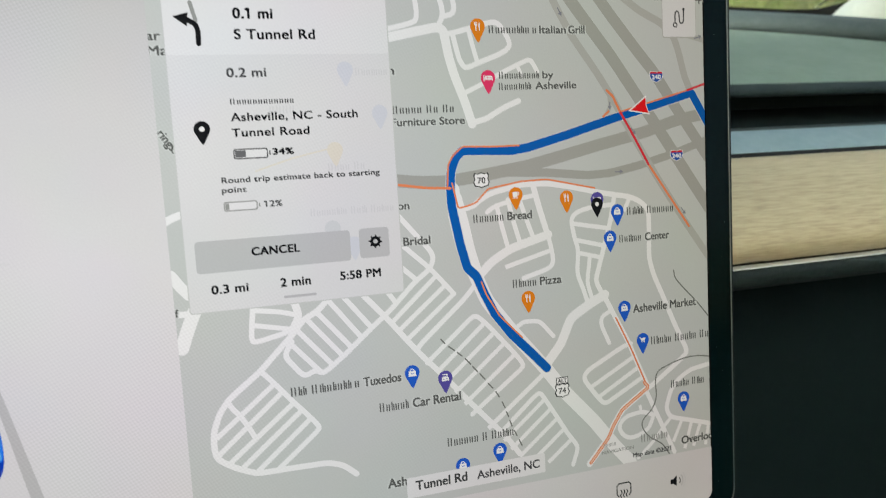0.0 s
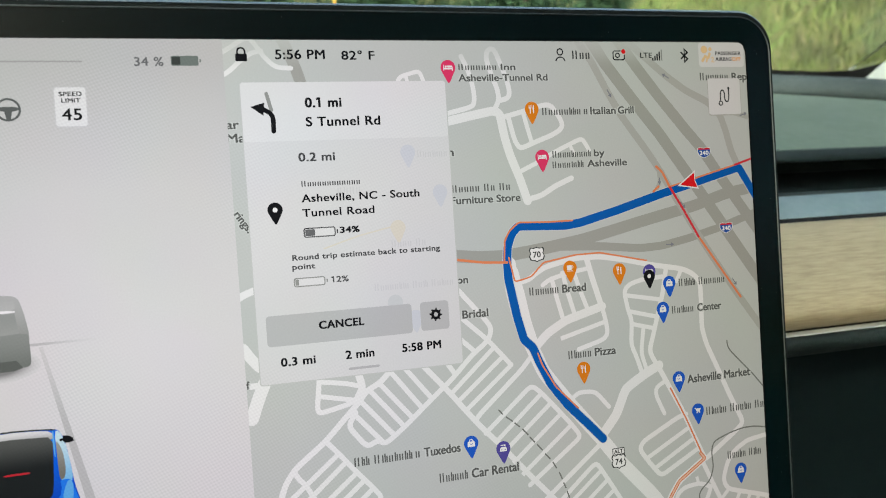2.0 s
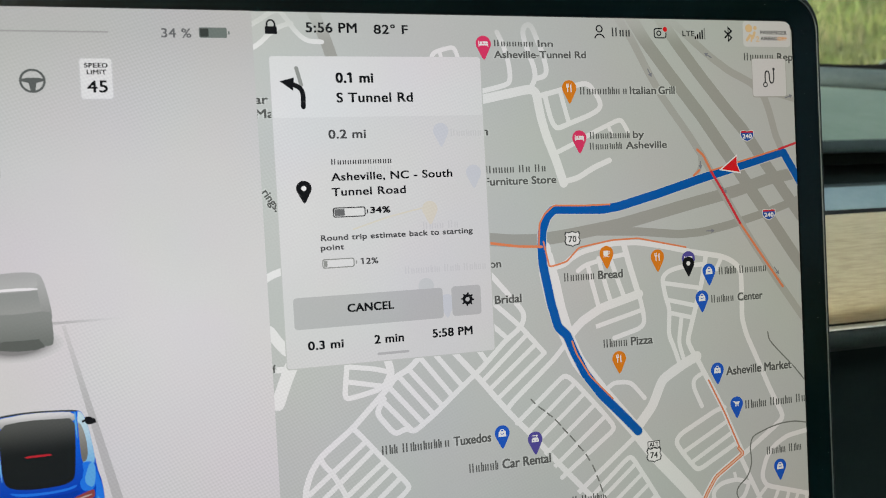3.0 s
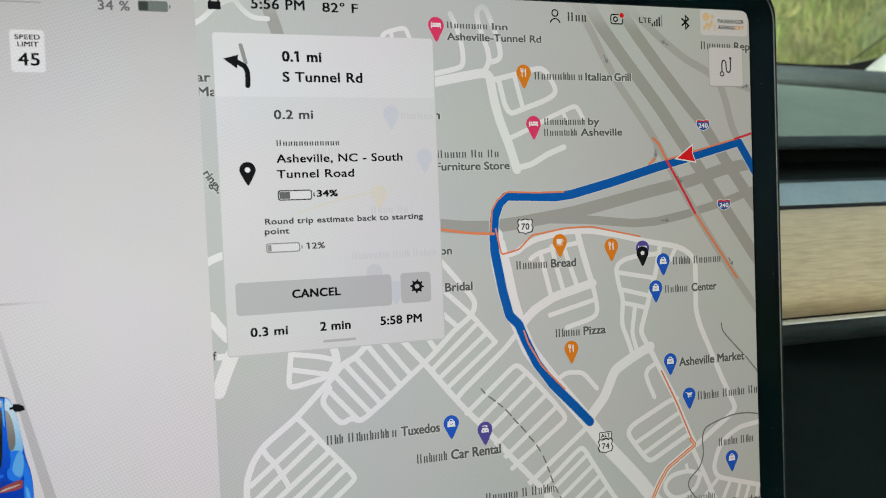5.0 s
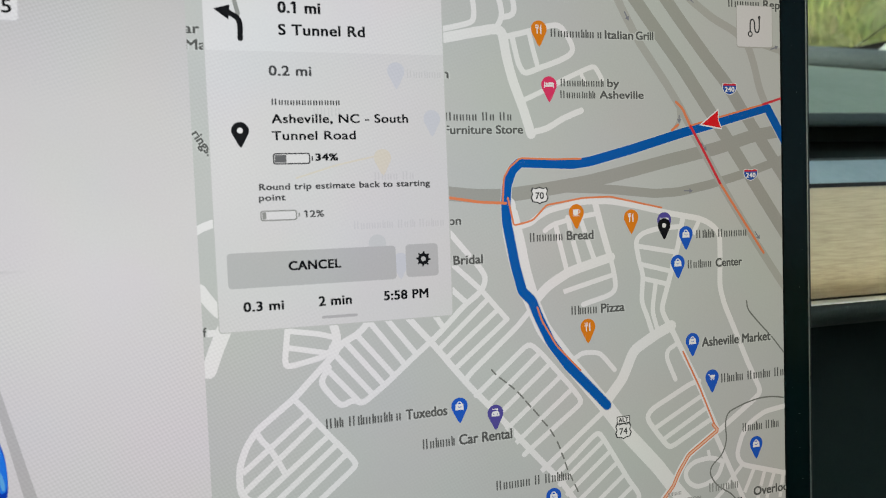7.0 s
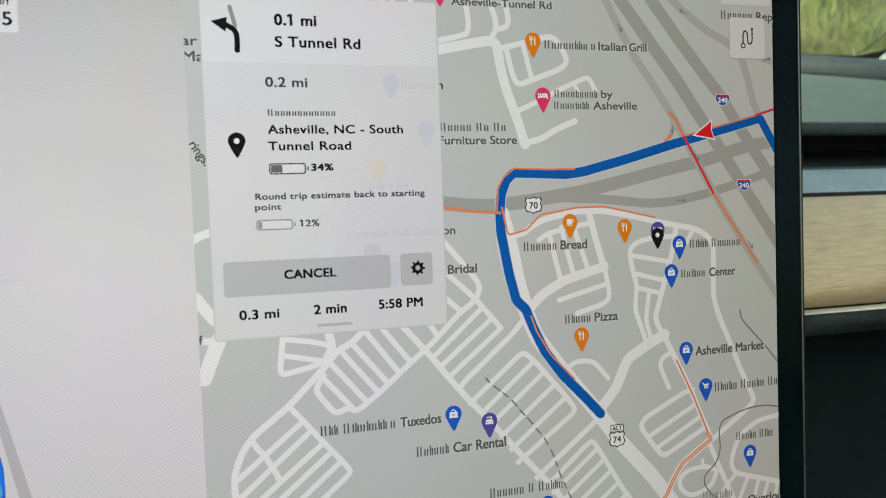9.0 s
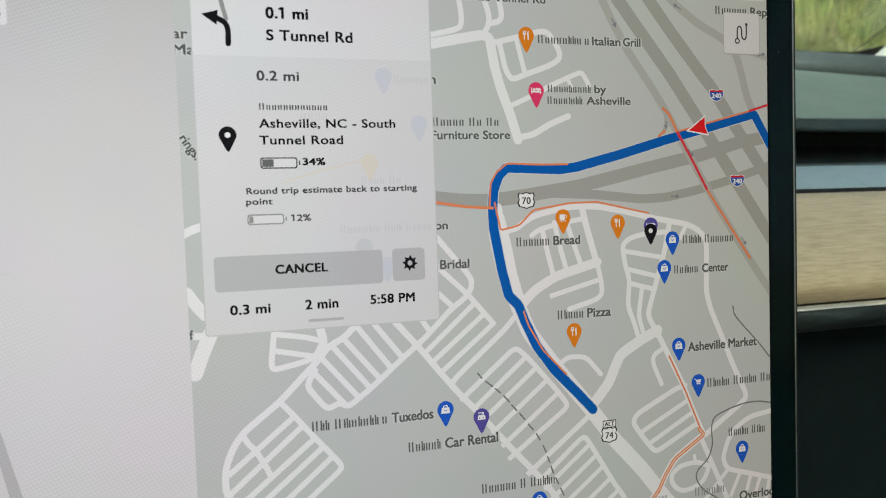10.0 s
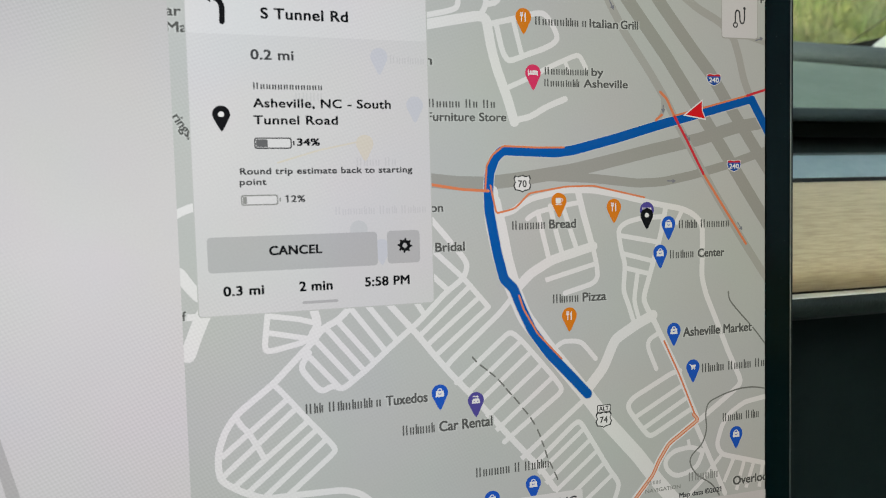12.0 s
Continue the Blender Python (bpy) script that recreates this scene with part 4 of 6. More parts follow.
road("ramp", 2.7, "111.8,101.6 121.2,93.8 127.6,88.5 135.2,83.3 144.1,79.1 149.0,74.5 151.1,68.5 153.1,60.6 157.0,52.1")
road("ramp", 1.8, "144.1,79.1 153.2,75.3 163.7,72.5")
road("ramp", 1.5, "122.2,53.7 122.5,50.4 120.4,47.2")
road("highway", 4.2, "40.5,29.6 51.8,28.2 60.5,27.9 71.4,29.0 89.8,31.5 100.3,33.7 117.8,37.5 135.8,41.1 149.7,45.0 165.2,47.4")
road("highway", 2.9, "79.5,29.9 97.0,28.9 112.9,27.1 121.7,27.4 133.0,29.4 146.9,32.7 164.9,38.1")
# shopping blocks in the east
road("street", 2.2, "64.9,18.3 69.9,19.4 72.0,21.2 76.1,23.2 87.4,25.4 96.8,25.2 106.3,23.4 117.0,20.8 129.2,18.5 133.6,16.5 136.7,13.3 136.7,5.3 136.4,-4.2 138.0,-10.2 141.9,-19.0 146.6,-30.0 152.0,-41.1 148.8,-43.7 135.3,-52.4")
road("street", 1.8, "74.4,16.9 76.9,18.6 83.1,20.1 86.6,20.7 92.2,21.5")
road("street", 1.9, "77.9,18.9 79.6,11.3 81.5,3.6")
road("street", 1.9, "82.1,20.6 83.8,12.9 86.1,4.8")
road("street", 1.9, "86.2,20.7 88.9,12.6 91.1,6.3")
road("street", 2.5, "91.6,24.9 93.3,18.0 96.4,7.2")
road("street", 3.0, "71.0,-3.8 75.0,-0.0 82.3,3.9 96.6,7.6")
road("street", 1.9, "96.3,8.2 97.8,1.4 98.1,-2.5 96.1,-4.3 86.6,-6.7")
road("street", 1.8, "80.0,-2.3 97.7,2.1")
road("street", 2.1, "123.0,19.7 121.0,10.4 118.5,2.7 116.0,-5.0 114.2,-10.4 118.1,-17.8")
road("street", 1.9, "121.9,16.2 113.6,15.9 108.1,14.7 105.4,12.4 106.6,5.5 107.9,1.5 107.1,-7.2 109.1,-12.3 111.4,-19.6")
road("street", 1.8, "106.2,10.6 120.7,7.8")
road("street", 1.8, "107.4,4.7 118.7,1.7")
road("street", 1.8, "108.1,0.1 117.4,-2.4")
road("street", 1.8, "112.4,-1.4 110.9,-10.5 112.6,-16.5")
road("street", 1.8, "129.2,18.3 126.5,13.5")
road("street", 3.5, "93.6,-38.2 99.7,-31.5 103.9,-22.7 112.1,-18.2 117.8,-15.8")
road("street", 2.2, "117.4,-16.0 121.5,-24.1 126.7,-34.0 129.9,-41.8 134.6,-52.3")
road("street", 1.8, "119.4,-22.1 116.2,-23.7 115.8,-26.4 118.9,-33.6")
road("street", 1.8, "83.6,-23.2 86.0,-21.8 91.9,-22.3 96.9,-28.3")
# car parks in the south-east
road("street", 2.0, "127.8,-35.0 124.6,-35.6 109.7,-42.6 108.0,-45.2 110.7,-49.2 113.8,-53.3 116.3,-56.1 132.3,-48.2")
road("street", 1.8, "110.9,-48.9 128.4,-40.2")
road("street", 1.8, "114.2,-52.8 130.1,-44.5")
road("street", 2.8, "134.6,-52.3 123.3,-59.2 119.5,-64.5 117.2,-68.9 109.2,-77.3")
road("street", 2.0, "133.5,-53.3 137.4,-61.9 145.2,-79.0")
road("street", 1.9, "136.5,-63.2 131.9,-61.2 125.4,-61.8 122.1,-64.2 122.1,-67.3 125.3,-70.4 129.6,-70.2 134.1,-68.3 135.6,-65.6 136.5,-63.2")
road("street", 1.4, "131.3,-61.2 130.8,-58.6")
road("street", 2.0, "163.8,-46.8 153.3,-48.1 147.6,-51.0 144.2,-54.9 141.9,-61.5 143.7,-65.2 163.8,-71.2")
road("street", 1.6, "149.1,-66.5 144.8,-75.0")
road("street", 1.6, "153.3,-67.6 149.8,-78.5")
road("street", 1.6, "157.2,-68.7 153.7,-78.2")
road("street", 1.6, "160.7,-70.0 159.1,-78.6")
road("street", 1.6, "144.1,-65.3 140.1,-69.1 136.2,-73.4 129.6,-78.7")
# main street under the route
road("street", 4.9, "62.6,25.2 63.0,16.8 65.2,5.5 68.8,-3.3 72.8,-13.2 81.1,-24.4 93.1,-39.1 100.4,-49.0 111.6,-61.5 118.8,-71.0 126.3,-79.8")
road("street", 3.2, "64.1,22.6 66.1,14.1 67.8,4.7 70.5,-4.9")
# car parks in the south-west
road("street", 2.8, "8.2,-4.7 9.8,-11.1 8.2,-13.7")
road("street", 1.9, "-3.8,-5.4 -5.2,-16.3 -4.5,-17.8 5.7,-15.8 8.5,-13.4")
road("street", 1.8, "-3.9,-7.7 4.4,-9.1 9.1,-10.6")
road("street", 1.8, "-4.4,-12.3 7.6,-15.0")
road("street", 2.2, "19.2,-6.6 15.5,-10.2 10.9,-12.3 8.4,-15.5 -3.3,-26.9 -13.5,-34.5 -16.7,-38.9 -18.7,-44.2 -19.0,-49.7 -18.1,-53.0 -13.0,-56.5 -7.0,-59.3 4.0,-59.5 15.3,-59.8 20.2,-61.5 24.2,-65.2")
road("street", 2.0, "6.9,-18.9 4.2,-23.1 9.9,-30.6 13.5,-28.8 16.0,-30.4 23.1,-25.3 31.7,-18.2 39.6,-12.0 47.6,-4.3 53.4,-0.2 54.8,3.4 53.6,6.0 43.9,17.7")
road("street", 1.9, "6.4,-19.4 15.1,-29.6")
road("street", 1.9, "8.9,-15.6 19.4,-28.3")
road("street", 1.9, "12.2,-12.6 22.8,-25.8")
road("street", 1.9, "15.5,-10.7 26.0,-23.6")
road("street", 1.9, "19.2,-7.1 29.1,-20.4")
road("street", 1.9, "23.8,-6.1 32.6,-17.6")
road("street", 1.9, "38.1,-5.7 41.2,-10.6")
road("street", 1.9, "43.5,1.3 48.9,-3.9")
road("street", 1.9, "43.7,9.0 53.4,-0.2 61.1,-9.4")
road("street", 2.2, "29.6,-5.6 38.6,-16.1 43.6,-22.6 48.7,-28.9 55.6,-36.5 66.3,-49.2 77.4,-61.7 82.1,-68.7")
road("street", 1.9, "-3.3,-26.9 0.4,-31.2 5.6,-37.8 10.2,-43.2 13.6,-47.5 12.4,-49.0 -0.8,-59.5")
road("street", 1.9, "0.4,-31.6 -18.1,-46.2")
road("street", 1.9, "2.9,-34.3 -18.2,-51.9")
road("street", 1.9, "6.1,-38.3 -15.0,-54.9")
road("street", 1.9, "8.4,-41.1 -11.8,-57.3")
road("street", 1.9, "11.0,-44.2 -6.9,-58.9")
road("street", 1.9, "-13.8,-35.3 -12.2,-38.2 -10.7,-39.6 -7.9,-44.8 -6.8,-47.3")
road("street", 1.8, "55.1,-2.9 38.9,-17.0")
road("street", 1.8, "58.1,-6.3 41.4,-19.7")
road("street", 1.8, "61.1,-9.4 43.9,-23.1")
road("street", 2.0, "69.6,-6.3 64.5,-11.7 48.8,-24.8 47.0,-27.0")
road("street", 1.9, "50.4,-31.6 68.0,-17.2 71.7,-20.5 75.4,-24.8 81.9,-32.5 85.5,-37.4 65.3,-51.6")
road("street", 1.8, "71.5,-20.5 53.5,-35.4")
road("street", 1.8, "74.8,-24.2 56.5,-39.0")
road("street", 1.8, "78.1,-28.6 59.6,-43.2")
road("street", 1.8, "81.9,-32.9 62.7,-47.7")
road("street", 2.0, "93.5,-40.6 70.8,-57.6")
road("street", 1.9, "74.6,-60.4 89.0,-48.6 91.0,-47.8 95.3,-54.9 101.2,-64.9 105.0,-70.1 102.6,-76.3")
road("street", 1.7, "92.5,-50.5 76.4,-63.0")
road("street", 1.7, "94.9,-54.1 78.9,-66.5")
road("street", 1.7, "97.2,-58.1 82.1,-69.6")
road("street", 1.7, "99.8,-62.3 86.0,-72.8")
road("street", 1.7, "102.6,-66.6 92.9,-73.8")
# streets at the map's west edge
road("street", 2.6, "-27.7,20.6 -24.8,22.2 -21.9,23.1")
road("street", 3.2, "-26.6,5.3 -24.3,1.7 -22.0,-1.1")
road("street", 2.2, "-26.0,-6.6 -20.8,-6.8")
road("street", 4.0, "-20.8,-5.9 -23.1,-11.0 -25.4,-17.0")
# railways
road("rail", 0.5, "163.8,-44.7 156.8,-43.2 151.1,-43.2 145.4,-44.4 138.7,-46.6 137.5,-50.3 138.1,-56.2 136.3,-60.8 131.9,-64.1 131.2,-66.9 134.0,-71.2 140.0,-74.9 142.9,-79.3")
road("rail", 0.5, "146.7,-9.8 147.1,-12.7 151.2,-17.2 156.9,-23.0 163.8,-31.4")
road("rail", 0.5, "55.6,-24.3 56.8,-25.8")
road("rail", 0.5, "58.1,-27.0 60.2,-28.7")
road("rail", 0.5, "61.1,-29.5 62.7,-30.9")
road("rail", 0.5, "63.8,-32.0 65.6,-34.1")
road("rail", 0.5, "66.3,-35.1 67.9,-37.0")
road("rail", 0.5, "68.8,-38.0 70.5,-40.1")
road("rail", 0.5, "71.6,-41.7 73.2,-43.6")
road("rail", 0.5, "74.2,-45.0 75.4,-47.1")
road("rail", 0.5, "76.4,-49.0 77.3,-51.2")
road("rail", 0.5, "77.8,-52.8 78.5,-54.6")
road("rail", 0.5, "78.9,-56.0 79.6,-58.2")
road("rail", 0.5, "80.4,-59.9 81.3,-61.9")
road("rail", 0.5, "82.0,-63.4 83.0,-65.7")
# route
road("casing", 3.5, "93.9,-39.4 88.9,-33.9 80.9,-25.5 75.2,-17.6 71.5,-9.7 69.4,-4.3 66.3,-1.2 64.3,6.8 62.0,19.9 61.9,25.5 62.4,31.0 64.2,35.5 66.8,37.8 84.3,37.0 90.1,37.7 104.9,41.3 122.5,46.1 133.8,48.9 155.9,54.5 164.9,39.7")
road("route", 3.0, "93.9,-39.4 88.9,-33.9 80.9,-25.5 75.2,-17.6 71.5,-9.7 69.4,-4.3 66.3,-1.2 64.3,6.8 62.0,19.9 61.9,25.5 62.4,31.0 64.2,35.5 66.8,37.8 84.3,37.0 90.1,37.7 104.9,41.3 122.5,46.1 133.8,48.9 155.9,54.5 164.9,39.7")
# traffic
road("slow", 0.85, "40.5,28.5 53.6,26.3 61.9,25.7")
road("slow", 0.58, "62.6,27.3 64.3,18.9 67.9,19.6 70.5,20.3 75.2,24.7 87.5,26.5 96.9,26.6 115.1,22.5")
road("slow", 0.58, "87.0,38.6 77.8,38.6 66.9,39.1 63.4,36.4 61.5,33.2 60.9,25.9")
road("slow", 0.58, "71.1,-6.5 72.5,-10.8 77.1,-18.8 85.0,-27.3")
road("slow", 0.9, "121.2,56.1 123.5,54.1 126.4,48.3")
road("jam", 0.9, "126.4,48.3 131.2,40.3 137.1,29.8")
road("slow", 0.85, "137.1,29.8 144.1,19.8 153.7,6.1")
road("slow", 0.6, "125.9,48.5 136.1,51.0 154.3,55.5")
road("jam", 0.8, "154.3,55.5 165.6,58.7")
road("slow", 0.8, "119.5,47.2 121.7,48.9")
road("slow", 0.6, "121.9,-24.7 127.8,-36.9 134.2,-52.3")
road("slow", 1.3, "132.9,-50.2 134.6,-52.3 123.3,-59.2 119.5,-64.5 117.2,-68.9 109.7,-77.0")
heading_arrow(130.6, 49.0, 136.7, 53.4, 136.7, 50.4, 137.8, 47.8)
# one-way arrows
way_arrow(103.4, 84.1, 104.6, 81.8)
way_arrow(128.4, 87.9, 126.1, 89.2)
way_arrow(157.6, 73.7, 160.2, 74.5)
way_arrow(122.3, 52.1, 122.2, 50.0)
way_arrow(130.4, 42.9, 131.9, 40.9)
way_arrow(123.5, 27.7, 126.2, 27.6)
way_arrow(150.4, 13.4, 152.0, 11.1)
# place names: the kinds of business lettered, trade names as bars
mixed_name(48.6, 91.2, 20.6, 1.95, ("Xxxxxxx", 0, 0.68), ("Inn", 0.75, 1))
town_name("Asheville-Tunnel Rd", 48.8, 87.5, 32.0, 2.13)
mixed_name(77.8, 75.5, 35.5, 2.39, ("Xxxxxllx'x", 0, 0.50), ("Italian", 0.525, 0.80), ("Grill", 0.83, 1))
mixed_name(80.7, 60.7, 20.2, 2.22, ("Xxxxlxxxl", 0, 0.74), ("by", 0.80, 1))
mixed_name(80.5, 57.1, 28.9, 2.23, ("Xxxxixll", 0, 0.42), ("Asheville", 0.47, 1))
place_name("Xxxxx Xx Xx", 43.7, 50.4, 21.2, 2.32)
town_name("Furniture Store", 43.5, 46.5, 24.6, 2.32)
mixed_name(69.0, 13.7, 21.6, 2.60, ("Xxxxxx", 0, 0.53), ("Bread", 0.585, 1))
mixed_name(82.1, -9.7, 18.7, 2.66, ("Xlxxx", 0, 0.50), ("Pizza", 0.565, 1))
place_name("Xilll Xxxxxx", 127.4, 12.1, 19.9, 2.57)
mixed_name(124.0, 2.4, 21.0, 2.56, ("Xxilxx", 0, 0.45), ("Center", 0.52, 1))
town_name("Asheville Market", 129.1, -23.7, 26.8, 2.80)
place_name("Xlxlx Xxxlx Xxx", 135.9, -36.4, 27.5, 2.83)
place_name("Xxxlx Xilx", 144.0, -54.0, 15.1, 2.72)
mixed_name(5.0, -36.4, 36.1, 2.75, ("Xll Xilxlxll'x", 0, 0.62), ("Tuxedos", 0.655, 1))
mixed_name(33.0, -45.9, 28.4, 2.87, ("Xxlxxl", 0, 0.36), ("Car Rental", 0.41, 1))
place_name("Xxxxxx X Xxllx", 55.5, -61.5, 24.8, 2.81)
mixed_name(141.0, 87.0, 23.3, 2.54, ("Xxxxxx", 0, 0.54), ("Repair", 0.60, 1.08))
town_name("ar", -26.9, 73.5, 3.8, 2.5)
town_name("Ma", -26.9, 69.3, 5.4, 2.5)
town_name("Ash", 34.4, -72.1, 6.4, 2.92)
place_name("XXXXX", 115.0, -72.1, 5.3, 1.14, 'faint')
town_name("NAVIGATION", 114.3, -74.7, 13.3, 1.14, 'faint', halo=False)
place_name("Xxxxlx", 130.5, -72.9, 12.0, 2.90, 'faint')
town_name("Map data ©2021", 127.2, -78.0, 16.4, 1.54, 'mid', halo=False)
town_name("Bridal", 44.9, 8.1, 9.0, 2.50)
town_name("on", 43.7, 19.9, 3.8, 2.32)
town_name("n", 43.4, 62.7, 1.9, 2.49)
town_name("Overlook", 148.4, -76.5, 16.3, 2.77)
town_name("f", -26.3, -7.4, 0.8, 2.3)
town_name("rings.", -26.6, 46.9, 7.0, 2.3, turn=math.atan2(-5.1, 3.4))
# pins
pin("hotel", "bed", 45.3, 92.0)
pin("food", "fork", 74.3, 77.7)
pin("hotel", "bed", 77.1, 61.1)
pin("food", "cup", 85.0, 22.1)
pin("food", "fork", 104.0, 19.8)
pin("service", "bed", 115.9, 18.5)
pin("shop", "bag", 123.8, 13.7)
pin("shop", "bag", 120.6, 4.5)
pin("food", "fork", 87.9, -13.8)
pin("shop", "bag", 125.5, -21.4)
pin("shop", "cart", 132.7, -34.2)
pin("shop", "bag", 149.6, -58.7)
pin("shop", "bag", 45.0, -34.2)
pin("service", "car", 56.3, -37.6)
pin("shop", "bag", 74.6, -65.9)
pin("shop", "bag", 60.8, -68.9)
black_pin(115.8, 16.8)
# road shields
interstate(141.3, 60.6)
interstate(149.0, 32.4)
us_shield("70", 72.9, 27.7)
us_shield("74", 99.4, -48.3)
alt_plate(99.5, -44.7)
# street sign along the bottom
street_bubble(41.0, -69.3, 91.7, -71.4, 91.7, -79.8, 40.8, -77.2)
town_name("Tunnel Rd", 43.8, -74.5, 18.2, 2.96, 'dark', 0.30, 0.6, False)
town_name("Asheville, NC", 65.7, -74.8, 23.6, 2.83, 'mid', 0.30, 0.4, False)
# navigation card
card_text("0.1 mi", -2.4, 79.7, 11.3, 2.94, 'ink', 0.8)
card_text("S Tunnel Rd", -2.5, 73.7, 23.6, 2.86, 'ink', 0.6)
card_text("0.2 mi", -5.6, 62.7, 11.3, 2.61, 'mid', 0.6)
card_text("34%", 5.9, 39.4, 6.1, 1.89, 'ink', 1.0)
card_text("Round trip estimate back to starting", -9.7, 31.6, 48.1, 1.69, 'mid', 0.7)
card_text("point", -9.9, 28.7, 7.0, 1.69, 'mid', 0.7)
card_text("12%", 2.0, 23.8, 5.4, 1.81, 'mid', 0.6)
card_text("CANCEL", -2.8, 9.3, 14.3, 2.41, 'ink', 0.8)
card_text("0.3 mi", -15.4, -1.4, 10.6, 2.55, 'ink', 0.7)
card_text("2 min", 5.0, -1.2, 9.1, 2.61, 'ink', 0.7)
card_text("5:58 PM", 23.6, -0.9, 13.0, 2.58, 'ink', 0.7)
card_bars("Xxxxxxxxxxxx", -5.6, 54.7, 19.1, 1.69, 'mid')
card_text("Asheville, NC - South", -5.5, 49.8, 38.1, 2.37, 'ink', 0.55)
card_text("Tunnel Road", -5.6, 45.2, 22.9, 2.37, 'ink', 0.55)
battery(-5.7, 38.5, 4.4, 41.6, 0.34)
battery(-9.8, 23.1, 0.1, 26.0, 0.12)
gear(35.6, 10.4)
black_pin(-14.0, 47.8, 1.01)
turn_arrow(-14.2, 84.1, -13.0, 79.0, -12.7, 72.4, -12.5, 77.6, -15.4, 79.2, -19.3, 80.1, -15.0, 81.3, -15.5, 77.3)
ghost_pin("ghost_blue", 29.7, 64.4)
ghost_pin("ghost_blue", 39.8, 50.9)
ghost_pin("ghost_amber", 24.8, 39.9)
ghost_pin("ghost_teal", 22.3, 15.6)
ghost_pin("ghost_blue", 28.8, 10.0)
# status bar
status_text("5:56 PM", -10.6, 94.9, 15.3, 2.90, 'ink', 0.5)
status_text("82° F", 10.1, 94.7, 10.6, 2.71, 'ink', 0.5)
status_text("LTE", 117.2, 95.2, 4.6, 1.81, 'ink', 0.4)
status_text("PASSENGER", 148.3, 96.2, 10.8, 1.28, 'mid', 0.6)
status_text("AIRBAG", 148.3, 94.1, 6.7, 1.28, 'mid', 0.6)
status_text("OFF", 155.3, 94.1, 3.7, 1.29, 'amber', 0.6)
status_bars("Xxx", 90.2, 94.8, 7.4, 2.78, 'ink')
lock(-22.7, 94.2, -19.2, 94.2, -20.7, 98.9)
person(86.0, 96.0)
dashcam(106.2, 94.3, 111.0, 97.8)
signal(121.9, 94.2, 126.4, 98.1)
bluetooth(135.2, 96.0)
airbag_pill(141.2, 91.8, 160.5, 100.8)
route_button(144.4, 74.3, 158.1, 87.6)
# driving view
left_text("34 %", -51.8, 92.9, 8.1, 2.6, 'fill', 0.4)
left_text("SPEED", -72.9, 84.2, 6.1, 1.25, 'ink', 0.6)
left_text("LIMIT", -72.3, 82.3, 5.0, 1.25, 'ink', 0.6)
left_text("45", -72.4, 77.2, 5.2, 3.3, 'ink', 0.4)
left_text("0", -104.5, 78.8, 2.5, 3.14, 'mid', 0.9)
soc_battery(-41.5, 92.9, -33.6, 95.9)
wheel(-86.4, 80.5)
speed_sign(-74.1, 75.4, -65.8, 86.7)
ring(-104.5, 80.3, -98.9, 80.3)
traffic_light(-100.1, 53.5, -96.0, 63.2)
# bottom
defrost(122.8, -89.3)
volume(145.3, -90.5)

# card shapes
on_card("card_header", "header", lambda bm, y: plaque(bm, -21.9, 69.2, 43.8, 87.6, 0.9, y), 0.38)
on_card("cancel_button", "button", lambda bm, y: plaque(bm, -19.2, 5.0, 27.5, 14.7, 1.1, y), 0.42, "grey button")
on_card("settings_button", "button", lambda bm, y: plaque(bm, 30.4, 5.3, 40.1, 14.8, 1.1, y), 0.42, "grey square button")
on_card("drag_handle", "hair", lambda bm, y: plaque(bm, 5.6, -4.9, 15.7, -4.1, 0.35, y))
on_card("dimmed_line", "ghost_amber", lambda bm, y: ribbon(bm, [(0.4, 34.7), (11.8, 38.1), (22.5, 40.3)], 0.5, y), 0.39)

for pattern, u, v, width in (("Xxxixxx", 32.6, 62.6, 10.6), ("XXXX", 5.6, 51.6, 8.0), ("Xxxxxlix Xxil Xxlxx", 15.5, 19.8, 27.0), ("Xxxx Xx", 22.0, 33.6, 12.0)):
    bm = bmesh.new()
    bars(bm, pattern, u, v, width, 2.2, level(0.40))
    tagged(part("unreadable_writing", bm, INK["ghost_text"], nav_card), kind="stuff")

# driving view
left("header_line", "rule", lambda bm, y: shape(bm, [(-150, 94.05), (-66.1, 94.05), (-66.1, 94.5), (-150, 94.5)], y))
left("lane_line", "lane", lambda bm, y: shape(bm, [(-83.3, 11.8), (-82.3, 11.8), (-66.5, -55.0), (-55.4, -102), (-60.4, -102), (-69.8, -55.0)], y))
left("stop_line", "stop", lambda bm, y: shape(bm, [(-150, 11.4), (-68.0, 12.5), (-68.0, 13.1), (-150, 12.8)], y))


